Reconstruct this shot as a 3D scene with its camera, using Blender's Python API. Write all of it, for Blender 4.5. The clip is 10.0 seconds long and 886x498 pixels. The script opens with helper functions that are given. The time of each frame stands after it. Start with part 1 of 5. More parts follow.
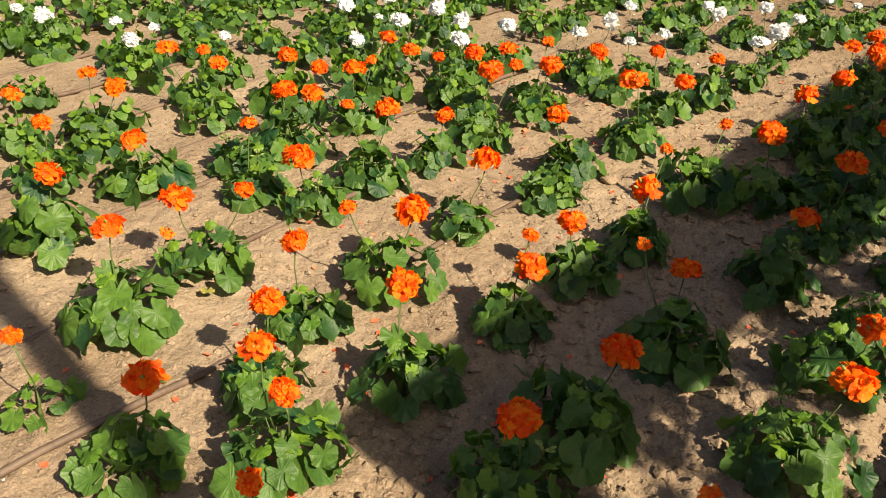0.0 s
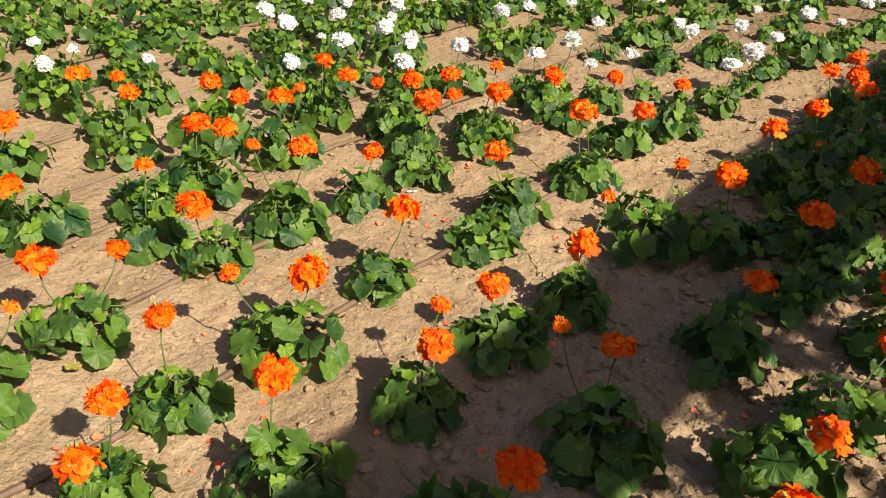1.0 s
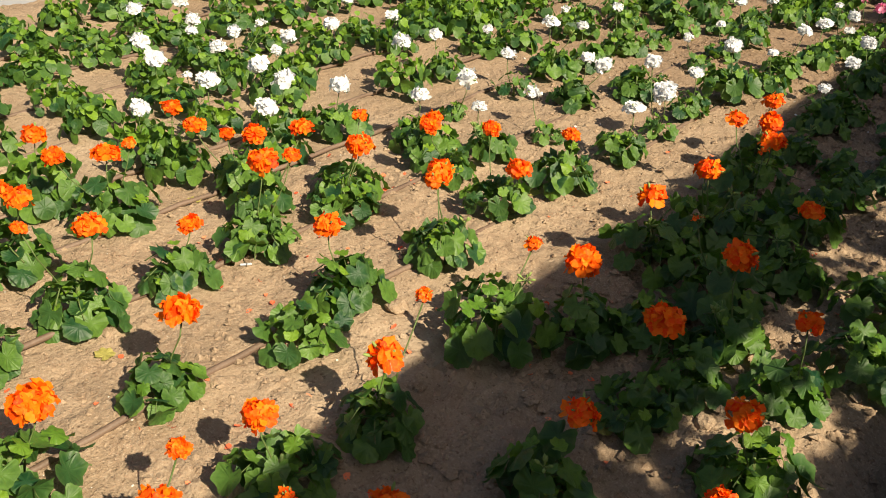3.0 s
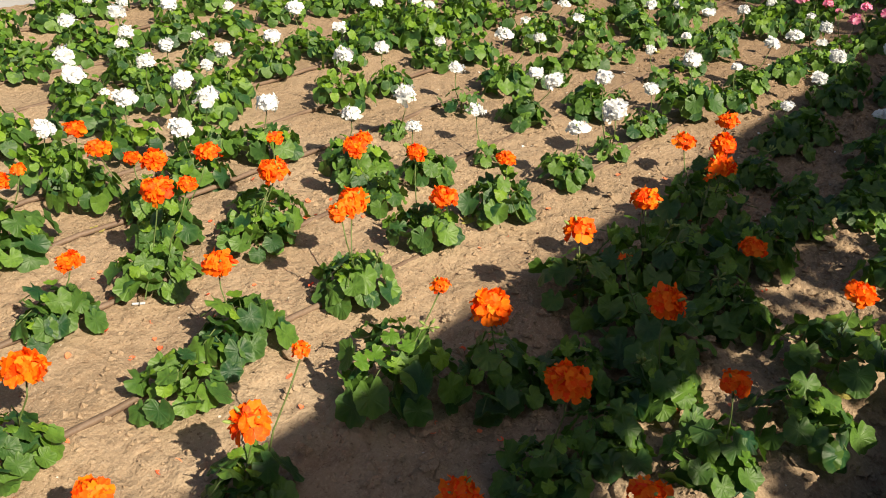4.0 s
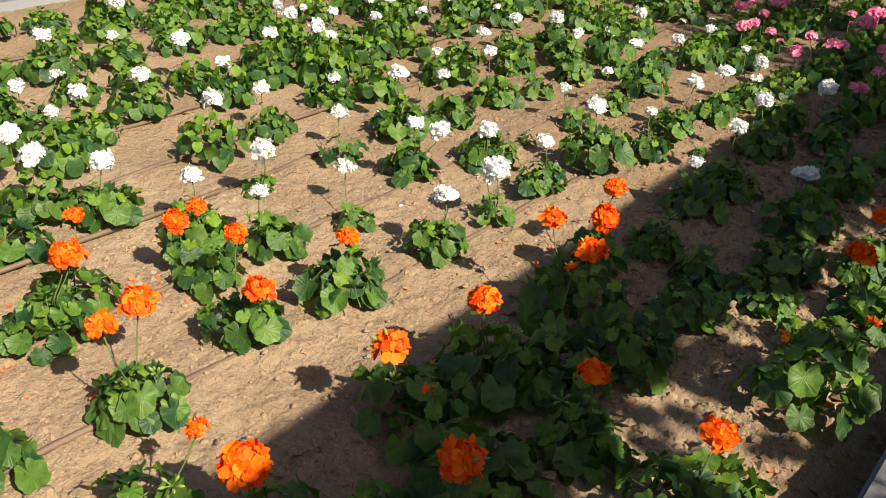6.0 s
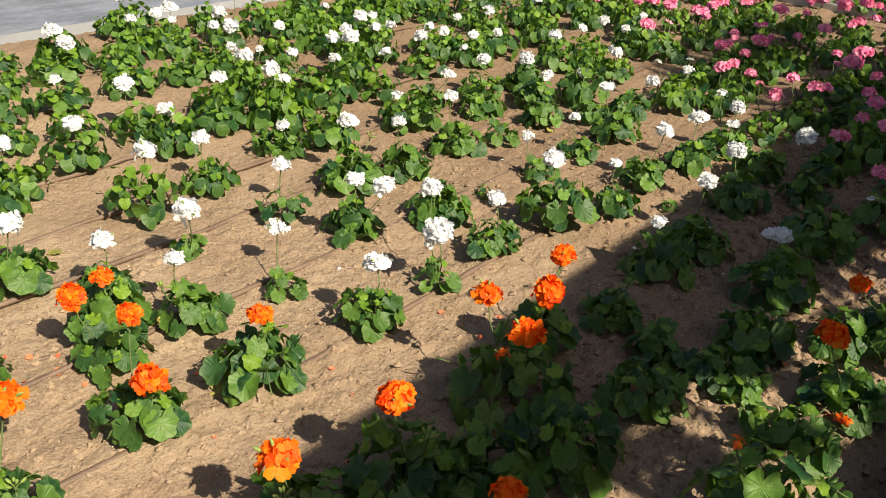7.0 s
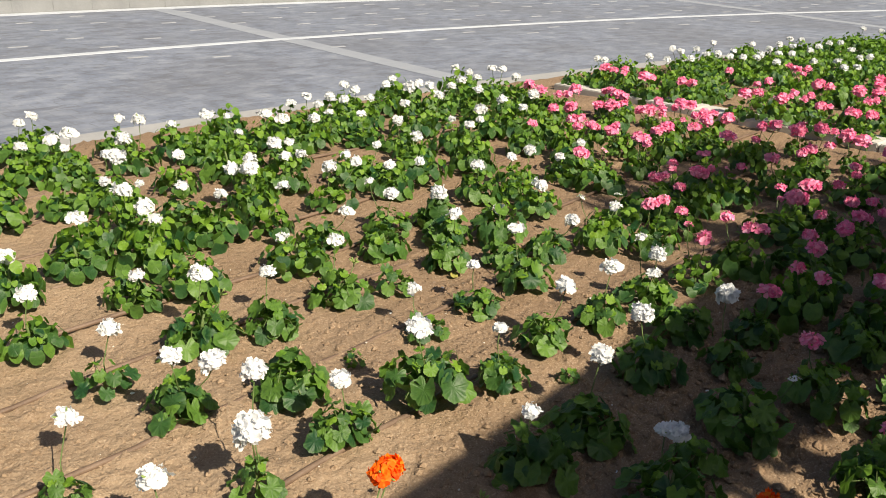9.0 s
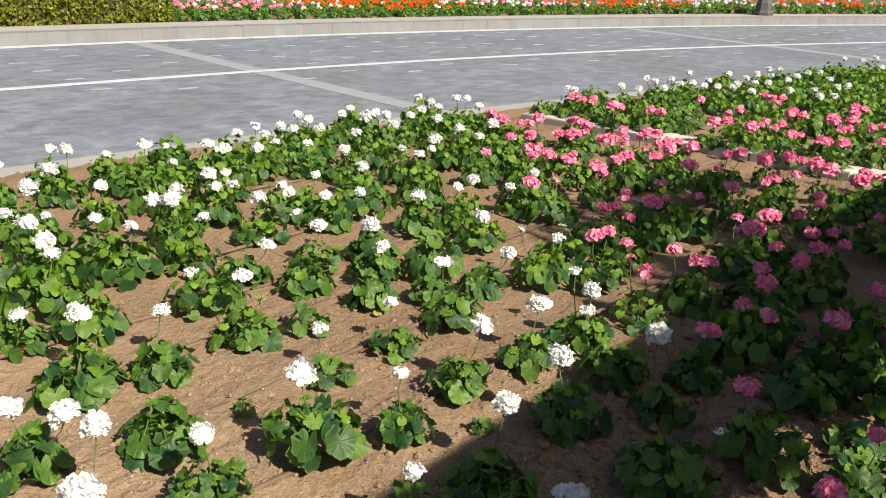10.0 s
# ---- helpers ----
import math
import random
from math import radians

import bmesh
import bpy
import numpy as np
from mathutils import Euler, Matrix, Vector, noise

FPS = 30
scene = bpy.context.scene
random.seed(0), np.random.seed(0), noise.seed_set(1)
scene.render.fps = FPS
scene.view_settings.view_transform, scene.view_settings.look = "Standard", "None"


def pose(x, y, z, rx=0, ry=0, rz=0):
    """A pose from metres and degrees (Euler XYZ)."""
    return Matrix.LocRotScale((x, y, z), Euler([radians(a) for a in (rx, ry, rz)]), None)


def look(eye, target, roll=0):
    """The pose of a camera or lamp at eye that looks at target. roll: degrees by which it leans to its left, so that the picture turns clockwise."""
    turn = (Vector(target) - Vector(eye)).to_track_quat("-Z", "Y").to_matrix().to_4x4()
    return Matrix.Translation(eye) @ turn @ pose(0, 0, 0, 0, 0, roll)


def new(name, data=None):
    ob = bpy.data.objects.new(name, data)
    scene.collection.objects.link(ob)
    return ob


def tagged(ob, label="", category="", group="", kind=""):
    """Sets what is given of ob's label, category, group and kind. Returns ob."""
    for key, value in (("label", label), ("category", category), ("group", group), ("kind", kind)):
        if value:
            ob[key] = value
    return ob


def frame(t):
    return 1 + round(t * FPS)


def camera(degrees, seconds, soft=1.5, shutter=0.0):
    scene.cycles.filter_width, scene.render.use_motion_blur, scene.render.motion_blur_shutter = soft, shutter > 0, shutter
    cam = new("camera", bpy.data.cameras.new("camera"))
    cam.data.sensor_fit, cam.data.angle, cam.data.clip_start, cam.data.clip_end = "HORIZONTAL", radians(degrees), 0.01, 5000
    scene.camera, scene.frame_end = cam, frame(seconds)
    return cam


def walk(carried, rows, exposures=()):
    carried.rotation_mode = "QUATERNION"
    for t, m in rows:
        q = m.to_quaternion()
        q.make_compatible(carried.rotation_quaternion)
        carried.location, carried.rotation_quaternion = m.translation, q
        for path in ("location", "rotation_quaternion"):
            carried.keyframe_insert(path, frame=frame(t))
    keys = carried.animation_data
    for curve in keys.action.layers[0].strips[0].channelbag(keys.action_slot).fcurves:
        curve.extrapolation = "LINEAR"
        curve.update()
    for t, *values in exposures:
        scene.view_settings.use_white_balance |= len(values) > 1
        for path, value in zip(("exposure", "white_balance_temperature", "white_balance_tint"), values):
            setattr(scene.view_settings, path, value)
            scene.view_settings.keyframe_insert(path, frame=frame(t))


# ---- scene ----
cam = camera(54.2, 10.0, 1.0)
PATH = [
    (0, (0.015, 0.007, 1.478), (-1.079, 1.358, 0.488), 2.0),
    (0.5, (-0.009, 0.292, 1.493), (-1.105, 1.64, 0.502), 1.9),
    (1, (-0.025, 0.481, 1.475), (-1.124, 1.829, 0.487), 1.9),
    (1.5, (-0.073, 0.686, 1.492), (-1.173, 2.034, 0.505), 1.9),
    (2, (-0.072, 0.831, 1.482), (-1.175, 2.178, 0.497), 1.8),
    (2.5, (-0.011, 1.052, 1.513), (-1.115, 2.397, 0.526), 1.7),
    (2.7, (0.035, 1.118, 1.536), (-1.066, 2.46, 0.543), 1.8),
    (3.8, (0.118, 1.521, 1.507), (-0.99, 2.866, 0.527), 1.6),
    (4, (0.12, 1.602, 1.499), (-0.987, 2.949, 0.52), 1.7),
    (4.5, (0.169, 1.82, 1.516), (-0.942, 3.166, 0.538), 1.5),
    (5, (0.254, 2.032, 1.53), (-0.858, 3.377, 0.555), 1.5),
    (5.2, (0.264, 2.08, 1.533), (-0.843, 3.43, 0.557), 1.6),
    (6.5, (0.143, 2.525, 1.565), (-0.963, 3.869, 0.58), 1.8),
    (7, (0.157, 2.724, 1.557), (-0.976, 4.085, 0.628), 1.5),
    (7.1, (0.158, 2.778, 1.548), (-0.982, 4.149, 0.641), 1.4),
    (7.5, (0.226, 2.964, 1.559), (-0.932, 4.349, 0.699), 1.3),
    (8, (0.261, 3.142, 1.548), (-0.897, 4.53, 0.694), 1.5),
    (8.5, (0.212, 3.336, 1.571), (-0.952, 4.729, 0.733), 1.5),
    (9, (0.17, 3.5, 1.566), (-1.032, 4.931, 0.854), 1.5),
    (9.5, (0.183, 3.682, 1.503), (-1.036, 5.134, 0.866), 1.4),
    (10, (0.24, 3.935, 1.468), (-0.98, 5.386, 0.832), 1.3),
]
EXPOSURES = [(0, 0.80, 7000, 10), (4.5, 0.78, 6800, 10), (6.5, 0.76, 6650, 10), (9.0, 0.67, 6550, 10), (10, 0.66, 6500, 10)]
walk(cam, [(t, look(eye, target, roll)) for t, eye, target, roll in PATH], EXPOSURES)
SKY, SUN = 0.046, 5.0
SUN_AZ, SUN_EL = radians(-8.0), radians(41.0)  # towards the sun, from +x
SUN_WAY = Vector((math.cos(SUN_EL) * math.cos(SUN_AZ), math.cos(SUN_EL) * math.sin(SUN_AZ), math.sin(SUN_EL)))

# ---- sky, sun, exposure ----
world = bpy.data.worlds.new("sky")
scene.world = world
world.use_nodes = True
wn = world.node_tree.nodes
sky = wn.new("ShaderNodeTexSky")
sky.sky_type = "NISHITA"
sky.sun_disc = False
sky.dust_density = 3.0
sky.sun_elevation = SUN_EL
sky.sun_rotation = math.pi / 2 - SUN_AZ
wn["Background"].inputs["Strength"].default_value = SKY
world.node_tree.links.new(sky.outputs[0], wn["Background"].inputs["Color"])
sun = new("sun", bpy.data.lights.new("sun", "SUN"))
sun.data.energy, sun.data.angle, sun.data.color = SUN, radians(0.55), (1.0, 0.89, 0.69)
sun.matrix_world = look(SUN_WAY * 30, (0, 0, 0))

# ---- materials ----
def mat(name):
    m = bpy.data.materials.new(name)
    m.use_nodes = True
    nt = m.node_tree
    return m, nt, nt.nodes["Principled BSDF"]


def node(nt, kind, **inputs):
    n = nt.nodes.new("ShaderNode" + kind)
    for key, value in inputs.items():
        n.inputs[key.replace("_", " ")].default_value = value
    return n


def ramp(nt, source, stops):
    r = nt.nodes.new("ShaderNodeValToRGB")
    el = r.color_ramp.elements
    while len(el) < len(stops):
        el.new(0.5)
    for e, (p, c) in zip(el, stops):
        e.position, e.color = p, (*c, 1)
    nt.links.new(source, r.inputs[0])
    return r.outputs[0]


def mix(nt, a, b, fac, blend="MIX"):
    n = nt.nodes.new("ShaderNodeMix")
    n.data_type, n.blend_type = "RGBA", blend
    for sock, v in ((n.inputs[0], fac), (n.inputs[6], a), (n.inputs[7], b)):
        if isinstance(v, bpy.types.NodeSocket):
            nt.links.new(v, sock)
        else:
            sock.default_value = v if isinstance(v, (int, float)) else (*v, 1)
    return n.outputs[2]


def math_node(nt, op, a, b=0.0):
    n = nt.nodes.new("ShaderNodeMath")
    n.operation = op
    for sock, v in zip(n.inputs, (a, b)):
        if isinstance(v, bpy.types.NodeSocket):
            nt.links.new(v, sock)
        else:
            sock.default_value = v
    return n.outputs[0]


def noise_of(nt, coord, scale, detail=4.0, rough=0.55):
    n = node(nt, "TexNoise", Scale=scale, Detail=detail, Roughness=rough)
    nt.links.new(coord, n.inputs["Vector"])
    return n.outputs["Fac"]


def bump(nt, bsdf, height, strength, distance):
    b = node(nt, "Bump", Strength=strength, Distance=distance)
    nt.links.new(height, b.inputs["Height"])
    nt.links.new(b.outputs[0], bsdf.inputs["Normal"])


def world_coord(nt):
    return nt.nodes.new("ShaderNodeNewGeometry").outputs["Position"]


def chance(nt):
    """A random value for each object and each loose piece of a mesh."""
    a = nt.nodes.new("ShaderNodeObjectInfo").outputs["Random"]
    b = nt.nodes.new("ShaderNodeNewGeometry").outputs["Random Per Island"]
    return math_node(nt, "FRACT", math_node(nt, "ADD", a, b))


def soil_material():
    m, nt, b = mat("dry_sandy_soil")
    p = world_coord(nt)
    big, mid, fine = noise_of(nt, p, 1.3, 5), noise_of(nt, p, 14, 8, 0.7), noise_of(nt, p, 130, 6, 0.75)
    base = ramp(nt, big, [(0.3, (0.265, 0.186, 0.121)), (0.5, (0.35, 0.257, 0.174)), (0.7, (0.425, 0.323, 0.226))])
    sep = nt.nodes.new("ShaderNodeSeparateXYZ")
    nt.links.new(p, sep.inputs[0])
    # soil turns browner and darker as y grows, its edge broken by noise
    browner = math_node(nt, "MULTIPLY", math_node(nt, "SUBTRACT", math_node(nt, "ADD", sep.outputs[1], math_node(nt, "MULTIPLY", big, 2.0)), 5.0), 0.4)
    browner = ramp(nt, browner, [(0.0, (0, 0, 0)), (1.0, (0.75, 0.75, 0.75))])
    base = mix(nt, base, (0.195, 0.125, 0.079), browner)
    base = mix(nt, base, (0.25, 0.167, 0.105), ramp(nt, mid, [(0.5, (0, 0, 0)), (0.66, (0.55, 0.55, 0.55))]))
    base = mix(nt, base, (0.16, 0.10, 0.06), ramp(nt, noise_of(nt, p, 62, 3, 0.6), [(0.6, (0, 0, 0)), (0.7, (0.75, 0.75, 0.75))]))
    base = mix(nt, base, (0.50, 0.395, 0.295), ramp(nt, fine, [(0.53, (0, 0, 0)), (0.66, (0.8, 0.8, 0.8))]))
    base = mix(nt, base, (0.15, 0.095, 0.06), ramp(nt, fine, [(0.32, (0.6, 0.6, 0.6)), (0.42, (0, 0, 0))]))
    nt.links.new(base, b.inputs["Base Color"])
    b.inputs["Roughness"].default_value = 0.95
    b.inputs["Specular IOR Level"].default_value = 0.2
    grit = noise_of(nt, p, 30, 6, 0.62)
    h = math_node(nt, "ADD", grit, math_node(nt, "MULTIPLY", mid, 0.5))
    bump(nt, b, h, 0.9, 0.022)
    return m


def leaf_material(name, dark, light, edge, through_light=0.28):
    """Leaf with pale radiating veins, a paler rim and a change of tone from leaf to leaf."""
    m, nt, b = mat(name)
    uv = nt.nodes.new("ShaderNodeUVMap").outputs[0]
    sep = nt.nodes.new("ShaderNodeSeparateXYZ")
    nt.links.new(uv, sep.inputs[0])
    u = math_node(nt, "SUBTRACT", sep.outputs[0], 0.5)
    v = math_node(nt, "SUBTRACT", sep.outputs[1], 0.5)
    ang = math_node(nt, "ARCTAN2", v, u)
    rad = math_node(nt, "MULTIPLY", math_node(nt, "SQRT", math_node(nt, "ADD", math_node(nt, "MULTIPLY", u, u), math_node(nt, "MULTIPLY", v, v))), 2.0)
    vein = math_node(nt, "POWER", math_node(nt, "ABSOLUTE", math_node(nt, "COSINE", math_node(nt, "MULTIPLY", ang, 3.5))), 22.0)
    tone = mix(nt, dark, light, chance(nt))
    blotch = noise_of(nt, uv, 5.0, 4)
    tone = mix(nt, tone, tuple(c * 0.55 for c in dark), ramp(nt, blotch, [(0.45, (0, 0, 0)), (0.75, (0.5, 0.5, 0.5))]))
    rim = ramp(nt, rad, [(0.72, (0, 0, 0)), (1.0, (0.25, 0.25, 0.25))])
    tone = mix(nt, tone, edge, rim)
    tone = mix(nt, tone, edge, math_node(nt, "MULTIPLY", vein, 0.11))
    nt.links.new(tone, b.inputs["Base Color"])
    b.inputs["Roughness"].default_value = 0.48
    b.inputs["Specular IOR Level"].default_value = 0.42
    bump(nt, b, math_node(nt, "ADD", math_node(nt, "MULTIPLY", vein, -0.6), noise_of(nt, uv, 9.0, 4)), 0.45, 0.004)
    t = nt.nodes.new("ShaderNodeBsdfTranslucent")
    nt.links.new(mix(nt, tone, (0.23, 0.5, 0.025), 0.5), t.inputs[0])
    s = node(nt, "MixShader", Fac=through_light)
    nt.links.new(b.outputs[0], s.inputs[1])
    nt.links.new(t.outputs[0], s.inputs[2])
    nt.links.new(s.outputs[0], nt.nodes["Material Output"].inputs[0])
    return m


def petal_material(name, dark, light, through_light=0.3):
    m, nt, b = mat(name)
    p = world_coord(nt)
    tone = mix(nt, dark, light, chance(nt))
    tone = mix(nt, tone, tuple(min(1, c * 1.15 + 0.01) for c in light), ramp(nt, noise_of(nt, p, 120, 3), [(0.5, (0, 0, 0)), (0.75, (0.6, 0.6, 0.6))]))
    nt.links.new(tone, b.inputs["Base Color"])
    b.inputs["Roughness"].default_value = 0.6
    b.inputs["Specular IOR Level"].default_value = 0.2
    bump(nt, b, noise_of(nt, p, 260, 2), 0.3, 0.002)
    t = nt.nodes.new("ShaderNodeBsdfTranslucent")
    nt.links.new(tone, t.inputs[0])
    s = node(nt, "MixShader", Fac=through_light)
    nt.links.new(b.outputs[0], s.inputs[1])
    nt.links.new(t.outputs[0], s.inputs[2])
    nt.links.new(s.outputs[0], nt.nodes["Material Output"].inputs[0])
    return m


def plain_material(name, a, c, scale, roughness=0.8, relief=0.3, depth=0.004):
    """Two tones mixed by coarse and fine noise in world space, with relief."""
    m, nt, b = mat(name)
    p = world_coord(nt)
    n1, n2 = noise_of(nt, p, scale, 5), noise_of(nt, p, scale * 14, 4, 0.7)
    k = math_node(nt, "ADD", math_node(nt, "MULTIPLY", n1, 0.6), math_node(nt, "MULTIPLY", n2, 0.4))
    tone = ramp(nt, k, [(0.34, a), (0.66, c)])
    r = chance(nt)
    tone = mix(nt, tone, mix(nt, tone, (0.5, 0.5, 0.5), 0.5, "MULTIPLY"), math_node(nt, "MULTIPLY", r, 0.3))
    nt.links.new(tone, b.inputs["Base Color"])
    b.inputs["Roughness"].default_value = roughness
    bump(nt, b, n2, relief, depth)
    return m


def road_material():
    """Blue-grey stone setts, worn and mottled, with faint rows along the road."""
    m, nt, b = mat("grey_setts")
    uv = nt.nodes.new("ShaderNodeUVMap").outputs[0]
    br = node(nt, "TexBrick", Scale=1.0, Mortar_Size=0.006, Bias=0.0, Brick_Width=0.22, Row_Height=0.2,
              Color1=(0.166, 0.190, 0.255, 1), Color2=(0.218, 0.245, 0.317, 1), Mortar=(0.17, 0.185, 0.225, 1))
    nt.links.new(uv, br.inputs["Vector"])
    mp = node(nt, "Mapping", Scale=(0.9, 1.35, 1.0))
    nt.links.new(uv, mp.inputs[0])
    blot = noise_of(nt, mp.outputs[0], 3.2, 8, 0.72)
    tone = mix(nt, br.outputs["Color"], (0.305, 0.332, 0.392), ramp(nt, blot, [(0.5, (0, 0, 0)), (0.66, (0.8, 0.8, 0.8))]))
    tone = mix(nt, tone, (0.105, 0.11, 0.13), ramp(nt, blot, [(0.36, (0.7, 0.7, 0.7)), (0.48, (0, 0, 0))]))
    tone = mix(nt, tone, (0.13, 0.135, 0.155), ramp(nt, noise_of(nt, uv, 0.5, 4), [(0.40, (0.4, 0.4, 0.4)), (0.62, (0, 0, 0))]))
    streak = node(nt, "Mapping", Scale=(3.2, 8.0, 1.0))
    nt.links.new(uv, streak.inputs[0])
    fleck = noise_of(nt, streak.outputs[0], 1.0, 3, 0.6)
    tone = mix(nt, tone, (0.38, 0.395, 0.43), ramp(nt, fleck, [(0.6, (0, 0, 0)), (0.72, (0.4, 0.4, 0.4))]))
    tone = mix(nt, tone, (0.115, 0.125, 0.15), ramp(nt, fleck, [(0.3, (0.6, 0.6, 0.6)), (0.4, (0, 0, 0))]))
    nt.links.new(tone, b.inputs["Base Color"])
    b.inputs["Roughness"].default_value = 0.75
    bump(nt, b, math_node(nt, "SUBTRACT", blot, br.outputs["Fac"]), 0.5, 0.006)
    return m


SOIL = soil_material()
LEAF = leaf_material("green_leaf", (0.009, 0.056, 0.021), (0.112, 0.222, 0.029), (0.15, 0.25, 0.065), 0.24)
YOUNG_LEAF = leaf_material("young_green_leaf", (0.085, 0.2, 0.02), (0.19, 0.33, 0.026), (0.2, 0.31, 0.05), 0.3)
YELLOW_LEAF = leaf_material("yellowed_leaf", (0.30, 0.29, 0.07), (0.46, 0.40, 0.12), (0.42, 0.30, 0.13), 0.2)
STEM = plain_material("green_stem", (0.07, 0.13, 0.03), (0.13, 0.17, 0.05), 40, 0.6)
BUD = plain_material("green_buds", (0.16, 0.27, 0.05), (0.28, 0.36, 0.10), 60, 0.6)
ORANGE_PETAL = petal_material("orange_petals", (0.98, 0.05, 0.003), (0.99, 0.24, 0.009), 0.26)
FALLEN_PETAL = petal_material("fallen_petals", (0.85, 0.11, 0.045), (0.9, 0.28, 0.14), 0.15)
WHITE_PETAL = petal_material("white_petals", (0.80, 0.82, 0.85), (0.85, 0.86, 0.88), 0.32)
PINK_PETAL = petal_material("pink_petals", (0.93, 0.15, 0.38), (0.98, 0.45, 0.62), 0.26)
PIPE = plain_material("brown_tubing", (0.10, 0.062, 0.043), (0.21, 0.145, 0.105), 9, 0.6, 0.2)
CONCRETE = plain_material("pale_concrete", (0.46, 0.45, 0.43), (0.60, 0.59, 0.565), 4, 0.85)
KERB_STONE = plain_material("grey_kerb_stone", (0.18, 0.187, 0.198), (0.24, 0.247, 0.257), 3, 0.85)
GREY_STONE = plain_material("dark_kerb_stone", (0.15, 0.155, 0.165), (0.22, 0.225, 0.235), 5, 0.8)
ROAD = road_material()
PALE_SETT = plain_material("pale_sett", (0.26, 0.275, 0.31), (0.34, 0.355, 0.39), 3, 0.8)
LINE = plain_material("white_stone_band", (0.44, 0.475, 0.54), (0.56, 0.60, 0.665), 3, 0.8)
GUTTER = plain_material("dusty_gutter", (0.30, 0.305, 0.32), (0.40, 0.40, 0.41), 2, 0.85)
BAND = plain_material("light_grey_band", (0.26, 0.285, 0.34), (0.33, 0.355, 0.41), 3, 0.8)
HEDGE_LEAF = leaf_material("hedge_leaf", (0.08, 0.125, 0.012), (0.31, 0.33, 0.025), (0.34, 0.34, 0.05))
BARK = plain_material("brown_bark", (0.07, 0.05, 0.035), (0.15, 0.11, 0.08), 6, 0.9, 0.8, 0.01)
IRON = plain_material("dark_grey_iron", (0.055, 0.06, 0.065), (0.10, 0.105, 0.11), 5, 0.5)
STEEL = plain_material("painted_steel", (0.25, 0.25, 0.25), (0.32, 0.32, 0.32), 3, 0.5)
GRASS = plain_material("lawn_grass", (0.045, 0.09, 0.02), (0.10, 0.16, 0.04), 2, 0.9, 0.8, 0.02)
PAVING = plain_material("pale_paving", (0.33, 0.325, 0.32), (0.41, 0.405, 0.40), 2, 0.85)
SEED = plain_material("bleached_chips", (0.5, 0.47, 0.42), (0.66, 0.63, 0.58), 30, 0.9)

# ---- helpers of this scene ----
rnd = random.Random(11)
ROAD_X, ROAD_Y, ROAD_R = 38.92, 2.43, 49.23  # centre and radius of the road's middle line


def mesh(name, verts, faces, mats, index=None, uv=None, smooth=True):
    me = bpy.data.meshes.new(name)
    me.from_pydata([tuple(v) for v in verts], [], faces)
    for m in mats:
        me.materials.append(m)
    if index is not None:
        me.polygons.foreach_set("material_index", index)
    me.polygons.foreach_set("use_smooth", [smooth] * len(faces))
    if uv is not None:
        layer = me.uv_layers.new(name="uv")
        ids = np.zeros(len(me.loops), dtype=np.int32)
        me.loops.foreach_get("vertex_index", ids)
        layer.data.foreach_set("uv", np.asarray(uv, dtype=np.float32)[ids].ravel())
    me.update()
    return me


def child(name, me, parent, m=Matrix(), label=""):
    ob = new(name, me)
    ob.parent, ob.matrix_basis = parent, m
    return tagged(ob, label)


def part(name, bm, material, parent, label=""):
    me = bpy.data.meshes.new(name)
    bm.to_mesh(me)
    bm.free()
    me.materials.append(material)
    ob = new(name, me)
    ob.parent = parent
    return tagged(ob, label)


def block(x0, y0, z0, x1, y1, z1, bevel=0.01, segments=2):
    """A box with rounded edges."""
    bm = bmesh.new()
    bmesh.ops.create_cube(bm, size=1, matrix=Matrix.LocRotScale(((x0 + x1) / 2, (y0 + y1) / 2, (z0 + z1) / 2), None, (x1 - x0, y1 - y0, z1 - z0)))
    if bevel:
        bmesh.ops.bevel(bm, geom=bm.edges, offset=bevel, segments=segments, affect="EDGES")
    return bm


def tube(points, radii, sides=6):
    """Verts and faces of a round tube along points."""
    verts, faces = [], []
    pts = [Vector(p) for p in points]
    for i, p in enumerate(pts):
        way = (pts[min(i + 1, len(pts) - 1)] - pts[max(i - 1, 0)]).normalized()
        a = way.orthogonal().normalized() if abs(way.z) > 0.9 else way.cross(Vector((0, 0, 1))).normalized()
        b = way.cross(a)
        for k in range(sides):
            q = 2 * math.pi * k / sides
            verts.append(p + (a * math.cos(q) + b * math.sin(q)) * radii[i])
    for i in range(len(pts) - 1):
        for k in range(sides):
            k2 = (k + 1) % sides
            faces.append((i * sides + k, i * sides + k2, (i + 1) * sides + k2, (i + 1) * sides + k))
    faces.append(tuple(range(sides))[::-1])
    faces.append(tuple(range((len(pts) - 1) * sides, len(pts) * sides)))
    return verts, faces


def polar(s, rho, z):
    """A place by its way along the road and its distance outside the road's middle line."""
    a = math.pi - s / ROAD_R
    return (ROAD_X + (ROAD_R + rho) * math.cos(a), ROAD_Y + (ROAD_R + rho) * math.sin(a), z)


def bed_edge(y):
    return ROAD_X - math.sqrt((ROAD_R - 4.42) ** 2 - (y - ROAD_Y) ** 2)


